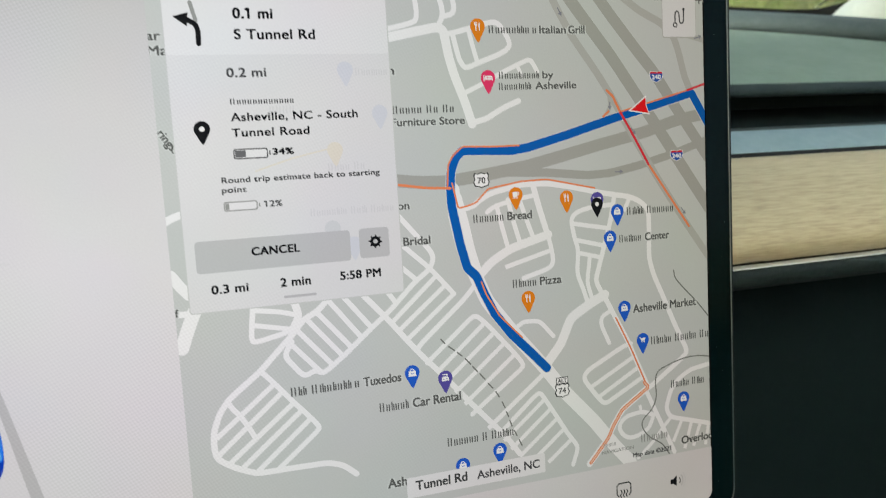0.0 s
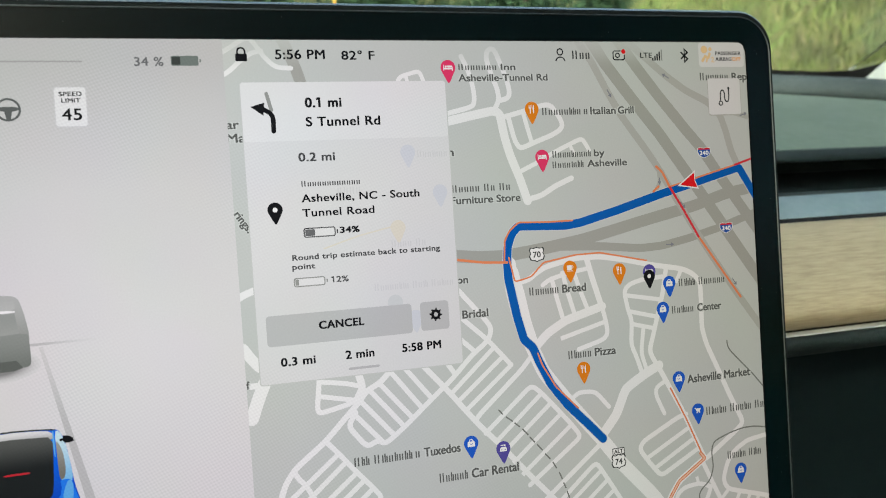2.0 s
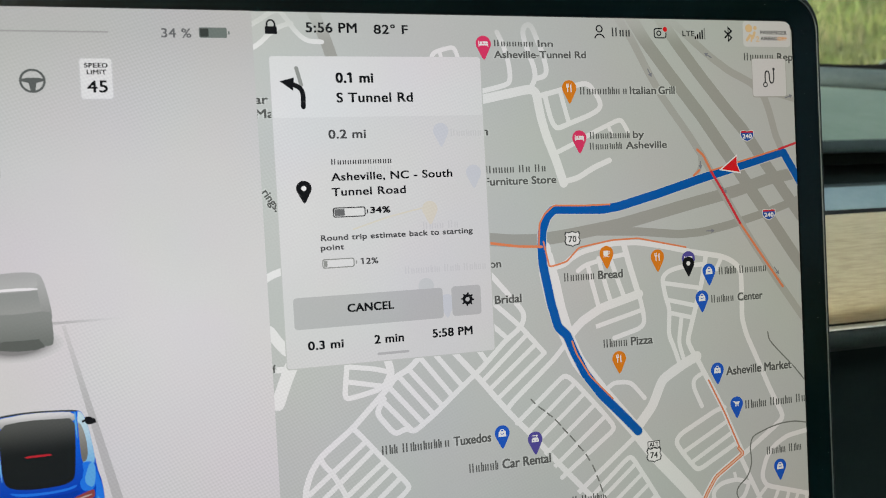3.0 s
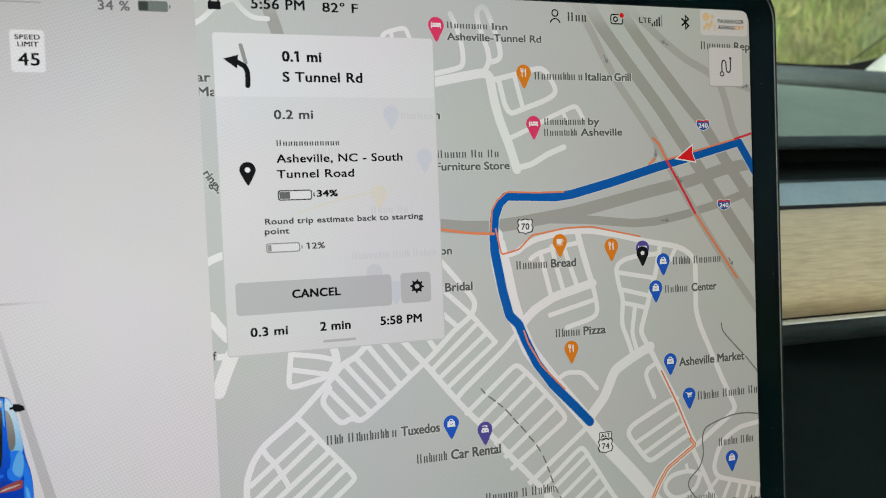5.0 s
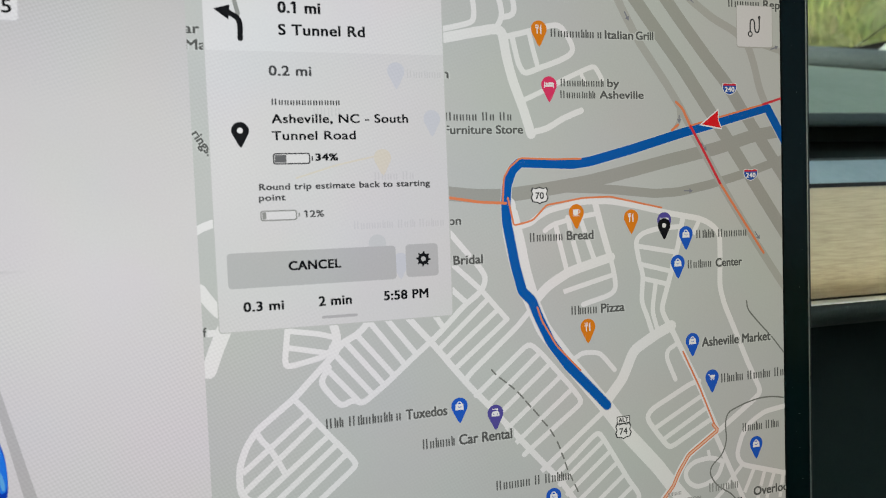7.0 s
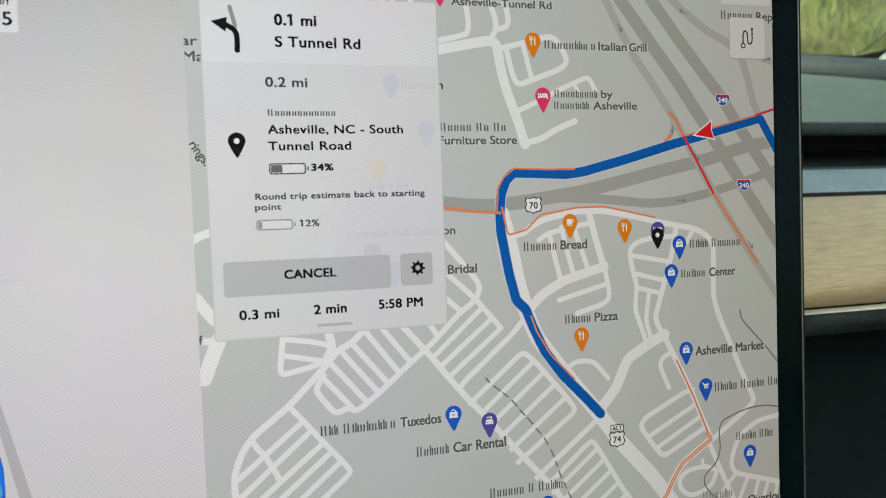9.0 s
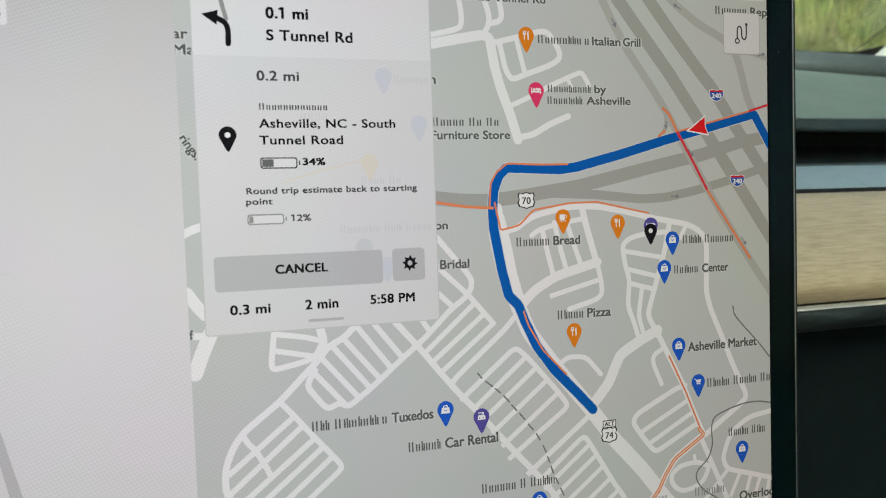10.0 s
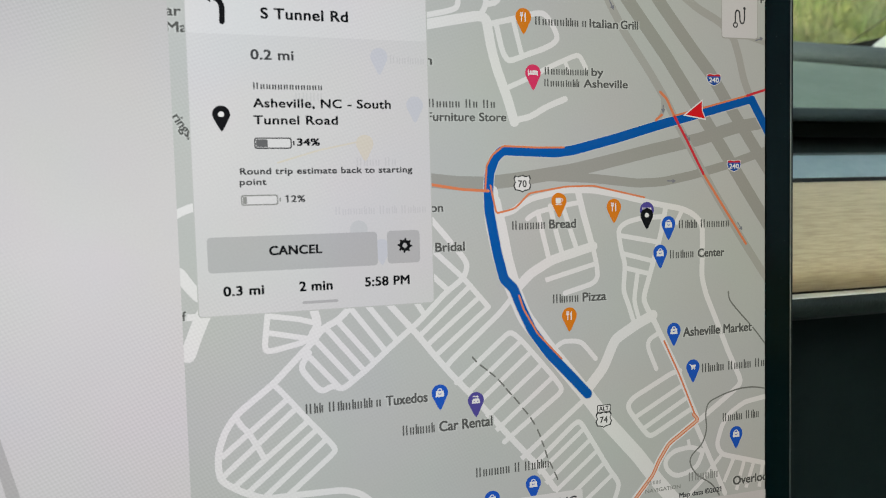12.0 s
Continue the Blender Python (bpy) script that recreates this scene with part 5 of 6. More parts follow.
def lead_car(bm, y):
    for i in range(16):
        k = 1.06 - 0.040 * i
        disc(bm, -95.0, 7.2, 14.6 * k, y + 0.00012 - 0.000006 * i, 4 + i, 32, 0.40)
    shape(bm, blob([(-103.3, 15.6), (-102.6, 20.3), (-101.6, 25.5), (-100.7, 26.9), (-98.1, 27.4), (-93.2, 27.6), (-89.4, 27.3), (-87.9, 26.5), (-87.2, 24.9), (-86.2, 20.6), (-85.4, 15.1), (-86.0, 12.4), (-103.4, 13.1)], 1), y - 0.00000, 0)
    shape(bm, blob([(-100.6, 26.8), (-98.8, 27.4), (-90.6, 27.3), (-88.8, 26.5), (-88.7, 22.6), (-95.0, 22.7), (-100.8, 22.5)], 1), y - 0.00002, 1)
    shape(bm, blob([(-100.9, 22.0), (-95.1, 22.0), (-88.9, 22.2), (-88.1, 16.4), (-94.0, 16.0), (-101.8, 16.2)], 0), y - 0.00002, 20)
    shape(bm, blob([(-103.7, 16.0), (-101.3, 16.1), (-94.0, 15.8), (-86.1, 16.4), (-85.7, 14.7), (-85.5, 10.7), (-85.5, 7.7), (-86.0, 6.6), (-87.8, 6.3), (-89.3, 8.4), (-92.3, 8.4), (-98.1, 8.4), (-100.6, 7.7), (-101.9, 6.7), (-103.7, 6.6), (-104.2, 7.9), (-104.1, 11.6)], 1), y - 0.00003, 2)
    shape(bm, blob([(-100.6, 7.7), (-98.1, 8.6), (-92.3, 8.5), (-89.3, 8.6), (-87.7, 6.3), (-90.2, 5.6), (-94.7, 5.5), (-99.7, 6.2)], 0), y - 0.00004, 3)
    shape(bm, blob([(-100.8, 22.9), (-95.7, 23.2), (-88.8, 23.0), (-88.7, 22.3), (-95.8, 22.4), (-100.9, 22.2)], 1), y - 0.00005, 21)


pieces("leading_car_picture", ["lead", "lead_window", "lead_low", "lead_dark", *["shadow_%d" % i for i in range(16)], "lead_deck", "white"], lead_car, 0.40, "grey car seen from behind")


def own_car(bm, y):
    def patch(ink, height, text, times=1):
        shape(bm, blob(points(text), times), y - 0.00001 * height, OWN.index(ink))

    patch("blue_car", 0, "-102.8,-12.6 -99.9,-11.9 -93.6,-11.6 -86.2,-11.9 -80.8,-12.4 -79.6,-13.1 -78.5,-16.0 -77.9,-19.3 -77.4,-22.7 -76.8,-27.7 -76.4,-30.2 -75.5,-33.6 -75.1,-38.0 -75.3,-44.5 -77.5,-49.0 -81,-50.5 -103,-50.5 -107.6,-48 -109,-41 -108,-34 -106.5,-28.5 -105.9,-23.3 -105.3,-18.6 -104.6,-15.0")
    # sides, pale with the sky's reflection
    patch("blue_light", 2, "-104.4,-15.0 -102.9,-12.7 -101.9,-13.0 -102.0,-20.0 -102.3,-28.0 -103.2,-31.0 -105.2,-31.5 -106.4,-30.0 -106.0,-25.0 -105.4,-18.8")
    patch("blue_patch", 3, "-105.9,-27.5 -104.6,-26.8 -103.1,-28.6 -103.0,-33.0 -104.4,-36.0 -107.6,-37.0 -107.4,-32.4", 2)
    patch("blue_light", 2, "-81.0,-12.7 -79.7,-13.1 -78.6,-15.9 -77.9,-19.4 -77.4,-22.7 -76.9,-27.7 -78.3,-28.6 -80.3,-28.0 -80.9,-22.0")
    patch("blue_mid", 3, "-80.6,-27.6 -78.6,-27.2 -77.0,-28.2 -76.9,-32.0 -77.4,-35.0 -79.4,-36.0 -81.4,-35.0 -81.2,-31.0", 2)
    patch("blue_patch", 4, "-80.2,-32.5 -79.0,-29.0 -78.2,-27.5 -77.1,-28.3 -77.1,-32.0 -77.8,-34.9 -79.3,-34.4", 2)
    patch("side_glass", 5, "-103.5,-14.9 -102.4,-14.6 -102.4,-18.4 -102.6,-24.8 -103.2,-27.8 -104.2,-26.3 -104.7,-23.4 -104.6,-19.2")
    patch("side_glass", 5, "-80.9,-15.5 -79.7,-17.3 -78.9,-20.9 -78.7,-25.2 -79.5,-27.4 -80.5,-27.1 -80.8,-22.8 -81.0,-19.0")
    # pillars beside the rear glass
    patch("blue_car", 6, "-102.0,-13.2 -101.2,-13.0 -100.7,-22.0 -100.2,-31.5 -101.6,-33.5 -102.8,-30.0 -102.4,-24.0 -102.2,-17.0")
    patch("blue_car", 6, "-82.0,-12.8 -81.0,-12.9 -80.8,-18.0 -80.6,-26.0 -80.0,-31.0 -82.5,-34.5 -83.0,-30.0 -81.9,-20.0")
    patch("blue_light", 7, "-101.8,-13.1 -101.4,-13.0 -101.2,-17.0 -101.1,-24.0 -100.9,-30.4 -101.2,-30.3 -101.5,-23.9 -101.7,-17.5")
    patch("blue_patch", 7, "-81.7,-12.9 -81.2,-12.9 -81.1,-17.0 -81.2,-21.5 -81.6,-18.0")
    # roof and glass
    patch("roof_sheen", 8, "-101.6,-13.5 -101.4,-12.8 -93.6,-12.0 -86.3,-12.3 -81.6,-12.8 -81.5,-15.7 -86.4,-15.4 -93.7,-15.2 -101.1,-16.0")
    patch("car_glass", 9, "-101.1,-14.7 -93.7,-13.9 -86.4,-14.3 -81.6,-14.5 -81.7,-21.0 -82.3,-30.2 -83.0,-32.2 -85.5,-33.3 -91.4,-33.6 -96.8,-33.2 -99.4,-32.3 -100.5,-30.8 -100.9,-27.7 -101.0,-21.3")
    patch("soc_dark", 10, "-102.8,-12.7 -99.9,-11.9 -93.6,-11.5 -86.2,-11.8 -80.7,-12.3 -80.7,-12.8 -86.3,-12.2 -93.6,-12.0 -99.9,-12.4 -102.3,-12.9")
    patch("taillight", 11, "-95.2,-24.2 -93.8,-23.9 -88.9,-23.9 -88.1,-24.1 -88.2,-24.4 -89.9,-24.5 -94.3,-24.5", 0)
    # mirrors
    patch("ink", 11, "-78.8,-14.5 -77.4,-14.7 -76.2,-15.4 -76.0,-16.4 -77.3,-16.8 -78.5,-16.7 -79.0,-15.9", 0)
    patch("ink", 12, "-79.8,-15.4 -78.7,-15.3 -78.8,-15.8 -79.7,-16.2", 0)
    patch("ink", 11, "-107.5,-16.2 -106.7,-14.9 -104.8,-14.6 -105.0,-16.6 -107.0,-17.1", 0)
    patch("ink", 12, "-104.9,-15.9 -103.6,-15.4 -103.5,-16.1 -104.9,-16.3", 0)
    # tail: lid edge, dark lower body, lamps and rear wings
    patch("blue_mid", 9, "-100.0,-33.6 -96.0,-34.4 -91.0,-34.7 -85.0,-34.4 -82.0,-33.4 -82.4,-34.4 -86.0,-35.2 -91.5,-35.4 -97.0,-35.2", 1)
    patch("blue_dark", 9, "-103.0,-36.2 -97.5,-35.9 -91.6,-36.1 -86.0,-35.9 -81.0,-35.0 -82.6,-37.3 -84.3,-38.7 -84.9,-43.0 -91.9,-45.0 -98.5,-43.0 -99.5,-39.0", 1)
    for side in (-1, 1):
        def mirrored(text):
            return text if side > 0 else " ".join("%.1f,%.1f" % (-182.9 - a, b - 0.4) for a, b in points(text))
        patch("tail_glass", 10, mirrored("-84.2,-38.6 -83.0,-37.1 -80.4,-36.2 -78.0,-35.4 -77.5,-36.1 -77.9,-38.1 -81.5,-38.5"))
        patch("tail_pale", 11, mirrored("-83.4,-38.3 -82.6,-37.6 -80.0,-37.0 -78.3,-36.6 -78.5,-37.0 -80.5,-37.6 -82.4,-38.2"))
        patch("blue_mid", 4, mirrored("-77.0,-29.6 -76.2,-32.0 -75.5,-34.8 -75.2,-37.5 -75.3,-42.8 -77.4,-43.4 -77.6,-38.2 -77.2,-35.0"))
        patch("blue_patch", 5, mirrored("-77.2,-37.2 -76.3,-38.4 -75.7,-42.4 -76.8,-42.6"))
    patch("blue_dark", 3, "-107.0,-44.0 -78.0,-44.0 -80.0,-49.5 -104.0,-49.5")


OWN = ["blue_car", "car_glass", "blue_light", "side_glass", "taillight", "blue_dark", "blue_mid", "roof_sheen", "ink", "blue_patch", "tail_glass", "tail_pale", "soc_dark"]
pieces("own_car_picture", OWN, own_car, 0.40, "blue car seen from behind")

# ---- dashboard ----
dash = thing("dashboard", Matrix.Identity(4), "car dashboard with grey top, dark air slot and pale wood trim", "dashboard")
X0, X1 = -0.95, 0.75


def extrude(bm, profile, x0=X0, x1=X1, n=24):
    loft(bm, [[(x0 + (x1 - x0) * i / n, y, z) for y, z in profile] for i in range(n + 1)], closed=False)


# wood trim, leaning back, its lower edge rolled under
bm = bmesh.new()
extrude(bm, [(0.0780, 0.9036), (0.0705, 0.9040), (0.0672, 0.9056), (0.0640, 0.9090), (0.0618, 0.9130), (0.0612, 0.9158), (0.0622, 0.9188), (0.0660, 0.9222), (0.0760, 0.9276), (0.0900, 0.9334), (0.1060, 0.9386), (0.1200, 0.9412), (0.1320, 0.9420), (0.1370, 0.9410)])
part("wood_trim", bm, WOOD, dash, "pale open-pore wood strip", True)
bm = bmesh.new()
extrude(bm, [(0.06770, 0.90420), (0.06470, 0.90420), (0.06425, 0.90412), (0.06395, 0.90396), (0.06382, 0.90376), (0.06388, 0.90354), (0.06410, 0.90340), (0.06720, 0.90340)])
part("chrome_strip", bm, CHROME, dash, "thin bright metal line", True)
bm = bmesh.new()
extrude(bm, [(0.06720, 0.90350), (0.06380, 0.90340), (0.06190, 0.90290), (0.06100, 0.90170), (0.06080, 0.89810), (0.06420, 0.89210), (0.07220, 0.88810), (0.08120, 0.88710)])
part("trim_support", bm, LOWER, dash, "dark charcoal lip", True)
bm = bmesh.new()
extrude(bm, [(0.0810, 0.8880), (0.1700, 0.8700), (0.1750, 0.7600), (0.1400, 0.6400), (0.1900, 0.5400), (0.3500, 0.4800)])
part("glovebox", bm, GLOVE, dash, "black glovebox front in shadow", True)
# dark joint, pale ledge, deep air slot
bm = bmesh.new()
extrude(bm, [(0.1360, 0.9370), (0.1365, 0.9415), (0.1385, 0.9420), (0.1392, 0.9427), (0.1405, 0.9430)])
part("joint", bm, BLACK, dash, "", True)
bm = bmesh.new()
extrude(bm, [(0.1410, 0.9400), (0.1396, 0.9428), (0.1408, 0.9438), (0.1570, 0.9508), (0.1600, 0.9515)])
part("vent_ledge", bm, LEDGE, dash, "blue-grey satin ledge below the air slot", True)
bm = bmesh.new()
extrude(bm, [(0.1800, 0.9486), (0.2600, 0.9440), (0.2650, 0.9690), (0.1880, 0.9680)])
part("air_slot", bm, SLOT, dash, "deep black air outlet slot")
bm = bmesh.new()
extrude(bm, [(0.1598, 0.9514), (0.1620, 0.9516), (0.1700, 0.9506), (0.1780, 0.9492), (0.1810, 0.9478)])
part("slot_sill", bm, SILL, dash, "charcoal sill of the air slot", True)
bm = bmesh.new()
extrude(bm, [(0.1880, 0.9680), (0.1830, 0.9681), (0.1800, 0.9692), (0.1795, 0.9735), (0.1840, 0.9768)])
part("slot_lip", bm, SHADE_PAD, dash, "", True)
# grey top, closed by a rounded pad that curves round to the passenger's door
def sag(x):
    return -0.001 - 0.003 * max(0.0, min(1.0, (x - 0.25) / 0.25))


curve = [(-0.95, 0.475), (-0.5, 0.49), (0.0, 0.495), (0.25, 0.492), (0.36, 0.483), (0.43, 0.464), (0.480, 0.438), (0.515, 0.408), (0.538, 0.376), (0.555, 0.345), (0.569, 0.305), (0.580, 0.26), (0.588, 0.20), (0.590, 0.186)]
bm = bmesh.new()
loft(bm, [[(x, 0.1830 + (y - 0.1830) * k, 0.9765 + 0.0185 * (1 - (1 - k) ** 1.8) + 0.0015 * math.sin(k * math.pi) + sag(x) * k) for x, y in curve] for k in (0, 0.03, 0.1, 0.25, 0.5, 0.75, 1.0)], closed=False)
part("top_pad", bm, SAGE, dash, "grey-green soft top", True)
bm = bmesh.new()
rows = []
for i, (x, y) in enumerate(curve):
    a, b = Vector(curve[max(i - 1, 0)]), Vector(curve[min(i + 1, len(curve) - 1)])
    t = (b - a).normalized()
    nx, ny = -t.y, t.x
    if ny < 0 and nx < 0:
        nx, ny = -nx, -ny
    rows.append([(x + nx * o, y + ny * o, z) for o, z in ((0.010, 0.9915 + sag(x)), (0.004, 0.9925 + sag(x)), (0.000, 0.9945 + 0.7 * sag(x)), (-0.001, 0.9970), (0.001, 1.0005), (0.006, 1.0045), (0.015, 1.0072), (0.030, 1.0085), (0.045, 1.0080), (0.10, 1.001), (0.16, 0.985))])
loft(bm, rows, closed=False)
part("rear_pad", bm, RIM, dash, "dark grey rounded pad along the windshield", True)

# ---- body of the car round the camera ----
cab = thing("car_cabin", Matrix.Identity(4), "dark car interior shell with window openings", "car interior", "", "structure")
bm = bmesh.new()
box(bm, (-1.0, -2.2, 0.20), (1.0, 0.9, 0.26))
part("floor_pan", bm, CABIN, cab)
for s in (-1, 1):
    bm = bmesh.new()
    box(bm, (min(s * 0.80, s * 0.92), -2.2, 0.26), (max(s * 0.80, s * 0.92), 0.45, 0.93), 0.02)
    part("door_panel", bm, CABIN, cab)
# unseen wall added where the rear window would be, keeps glass reflections dark
bm = bmesh.new()
box(bm, (-0.80, -2.25, 0.26), (0.80, -2.1, 1.36), 0.02)
part("added_rear_wall", bm, CABIN, cab)
# glass roof between two rails and a rear header
arch = ((-0.28, 1.40), (-0.7, 1.44), (-1.3, 1.43), (-1.9, 1.30))
for s in (-1, 1):
    bm = bmesh.new()
    loft(bm, [[(s * 0.60, y, z), (s * 0.70, y, z - 0.02), (s * 0.70, y, z + 0.02), (s * 0.60, y, z + 0.03)] for y, z in arch], cap=True)
    part("roof_rail", bm, FABRIC, cab)
for y, z in (arch[0], arch[-1]):
    bm = bmesh.new()
    box(bm, (-0.60, y - 0.06, z - 0.015), (0.60, y + 0.06, z + 0.025), 0.01)
    part("roof_header", bm, FABRIC, cab)
bm = bmesh.new()
loft(bm, [[(-0.62, y, z + 0.032), (0.62, y, z + 0.032)] for y, z in arch], closed=False)
part("roof_glass", bm, ROOF_GLASS, cab, "dark tinted glass roof")
for s in (-1, 1):
    bm = bmesh.new()
    ring_path = [(s * 0.804, 0.60, 0.945, 0.034), (s * 0.796, 0.545, 0.985, 0.036), (s * 0.780, 0.46, 1.040, 0.034), (s * 0.745, 0.20, 1.20, 0.032), (s * 0.71, -0.10, 1.35, 0.032), (s * 0.68, -0.30, 1.40, 0.03)]
    loops = []
    for x, y, z, r in ring_path:
        q = Vector((0, 0.62, -0.5)).to_track_quat("Z", "X")
        loops.append([tuple(Vector((x, y, z)) + q @ Vector((r * 1.0 * math.cos(a * math.tau / 16), r * 1.1 * math.sin(a * math.tau / 16), 0))) for a in range(16)])
    loft(bm, loops, cap=True)
    part("pillar_trim", bm, FABRIC, cab, "pale fabric windshield pillar trim", True)
    bm = bmesh.new()
    box(bm, (min(s * 0.72, s * 0.80), -1.0, 0.9), (max(s * 0.72, s * 0.80), -0.9, 1.42), 0.015)
    part("door_pillar", bm, CABIN, cab)
# black border at the foot of the windshield, rounded up at its corners
bm = bmesh.new()
inner = [(-0.86, 0.56, 1.06), (-0.84, 0.59, 1.025), (-0.80, 0.61, 1.008), (-0.70, 0.63, 1.002), (0.0, 0.66, 1.005), (0.62, 0.63, 1.005), (0.73, 0.615, 1.0015), (0.775, 0.605, 1.003), (0.81, 0.598, 1.0115), (0.84, 0.585, 1.0225), (0.87, 0.56, 1.045), (0.88, 0.50, 1.09)]
outer = [(-0.93, 0.58, 1.00), (-0.92, 0.60, 0.98), (-0.90, 0.63, 0.96), (-0.75, 0.66, 0.95), (0.0, 0.70, 0.95), (0.65, 0.66, 0.95), (0.78, 0.64, 0.95), (0.85, 0.63, 0.96), (0.90, 0.62, 0.97), (0.93, 0.60, 0.985), (0.95, 0.58, 1.00), (0.96, 0.52, 1.05)]
loft(bm, [inner, outer], closed=False)
part("windshield_border", bm, BLACK, cab, "black ceramic border of the windshield")

bm = bmesh.new()
top = [(-0.62, -0.20, 1.42), (-0.60, -0.21, 1.425), (-0.57, -0.215, 1.428), (-0.45, -0.218, 1.43), (0.0, -0.22, 1.435), (0.40, -0.22, 1.43), (0.47, -0.218, 1.43), (0.52, -0.216, 1.428), (0.56, -0.214, 1.426), (0.60, -0.21, 1.424), (0.62, -0.205, 1.42), (0.63, -0.2, 1.418)]
low = [tuple(Vector(p) + (Vector(p) - Vector(q)).normalized() * 0.025) for p, q in zip(inner, top)]
loft(bm, [low, top, [(x, y + 0.0023, z + 0.0045) for x, y, z in top], [(x, y + 0.0023, z + 0.0045) for x, y, z in low], low], closed=False)
part("windshield", bm, pane, cab, "clear green-tinted windshield glass").visible_shadow = False

# ---- outside ----
def climb(y):
    """The road climbs gently ahead."""
    d = max(0.0, min(y, 60.0) - 1.5)
    return 0.0012 * d * d if d < 38 else 0.0012 * 38 * (2 * d - 38)


def rise(x, y):
    """Height of the land: climbing road, a grassy bank along its right side."""
    edge = 3.3 + 0.14 * max(y, 0) + 0.3 * math.sin(y * 0.31) + (0 if y < 12 else 0.8 * (y - 12))
    k = max(0.0, min(1.0, (x - edge) / 4.0))
    return climb(y) + 2.3 * k * k * (3 - 2 * k) + 0.05 * noise.noise((x * 0.9, y * 0.9, 0)) * min(1, k * 6)


bm = bmesh.new()
xs = [-2500, -600, -200, -80, -40, -20] + [-10 + 0.8 * i for i in range(51)] + [40, 80, 200, 600, 2500]
ys = [-2500, -600, -150, -50, -20] + [-10 + 0.9 * i for i in range(60)] + [60, 90, 160, 400, 1200, 3000]
grid = [[bm.verts.new((x, y, rise(x, y) - 0.02)) for x in xs] for y in ys]
for r, s in zip(grid, grid[1:]):
    for i in range(len(xs) - 1):
        bm.faces.new((r[i], r[i + 1], s[i + 1], s[i]))
ground = part("ground", bm, SOIL, None, "rough grassy ground rising to a bank beside the road", True)
tagged(ground, "", "ground", "", "structure")
bm = bmesh.new()
loft(bm, [[(-9.0, y, climb(y)), (-3.0, y, climb(y) + 0.03), (2.6, y, climb(y))] for y in (-30, -10, *[2 * i for i in range(14)])], closed=False)
street = part("road", bm, CONCRETE, None, "pale worn concrete road ahead of the car")
tagged(street, "", "road", "", "structure")
bm = bmesh.new()
loft(bm, [[(x, y0 + (y1 - y0) * k, climb(y0 + (y1 - y0) * k) + z) for k in (0, 0.25, 0.5, 0.75, 1)] for x, y0, y1, z in ((-60, 27.6, 32.0, 0.05), (-10, 27.6, 31.6, 0.05), (5, 28.2, 31.6, 0.05), (14, 29.2, 32.0, 0.06), (24, 32.6, 35.0, 0.06), (40, 42.4, 44.0, 0.06))], closed=False)
cross = part("road", bm, CONCRETE, None, "pale concrete crossing road beyond the verge")
tagged(cross, "", "road", "", "structure")
bm = bmesh.new()
loft(bm, [[(x0 + (x1 - x0) * k, y, climb(y) + 0.02 + (max(0, rise(x0 + (x1 - x0) * k, y) - climb(y)))) for k in (0, 0.25, 0.5, 0.75, 1)] for y, x0, x1 in ((8, 2.6, 3.4), (12, 2.5, 4.6), (16, 2.3, 7), (19, 1.6, 10), (22, 0.6, 13), (24, -0.5, 16), (25.4, -1.5, 18), (28.0, -3.0, 12))], closed=False)
verge = part("verge", bm, VERGE, None, "bright mown grass verge at the corner")
tagged(verge, "", "verge", "", "structure")
bm = bmesh.new()
loft(bm, [[(x, y, climb(y) + 0.06) for y in (22.8, 23.8, 24.8, 25.9, 27.0)] for x in (-40, -20, -10, -6, -4.2)], closed=False)
strip = part("verge", bm, VERGE, None, "mown grass strip before the guard rail")
tagged(strip, "", "verge", "", "structure")

bm = bmesh.new()
loft(bm, [[(x, y0 + 5.5 * k, climb(y0 + 5.5 * k) + 0.035) for k in (0, 0.25, 0.5, 0.75, 1)] for x, y0 in ((-60, 32.02), (-10, 31.62), (5, 31.62), (14, 32.02), (24, 35.02))], closed=False)
lawn = part("verge", bm, VERGE, None, "sunlit mown lawn before the trees")
tagged(lawn, "", "verge", "", "structure")

# tall grass on the bank
rng = random.Random(5)
vs, fs = [], []
while len(fs) < 130000:
    if len(fs) < 105000:
        x, y = rng.uniform(3.0, 11.0), rng.uniform(1.5, 14.0)
    else:
        x, y = rng.uniform(3.5, 22.0), rng.uniform(8.0, 24.0)
    z = rise(x, y)
    if z < 0.06 + 0.25 * rng.random():
        continue
    h, a, w = rng.uniform(0.05, 0.30) * (1.0 + 0.7 * noise.noise((x * 1.3, y * 1.3, 2))), rng.uniform(0, math.tau), rng.uniform(0.003, 0.009)
    lx, ly = rng.gauss(0, 0.6) * h, rng.gauss(0, 0.6) * h
    b = len(vs)
    c, s = math.cos(a) * w, math.sin(a) * w
    vs += [(x - c, y - s, z - 0.03), (x + c, y + s, z - 0.03), (x + c * 0.7 + lx * 0.4, y + s * 0.7 + ly * 0.4, z + h * 0.6), (x - c * 0.7 + lx * 0.4, y - s * 0.7 + ly * 0.4, z + h * 0.6), (x + lx, y + ly, z + h)]
    fs += [(b, b + 1, b + 2, b + 3), (b + 3, b + 2, b + 4)]
me = bpy.data.meshes.new("tall_grass")
me.from_pydata(vs, [], fs)
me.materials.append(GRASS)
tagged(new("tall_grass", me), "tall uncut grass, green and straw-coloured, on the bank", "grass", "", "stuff")


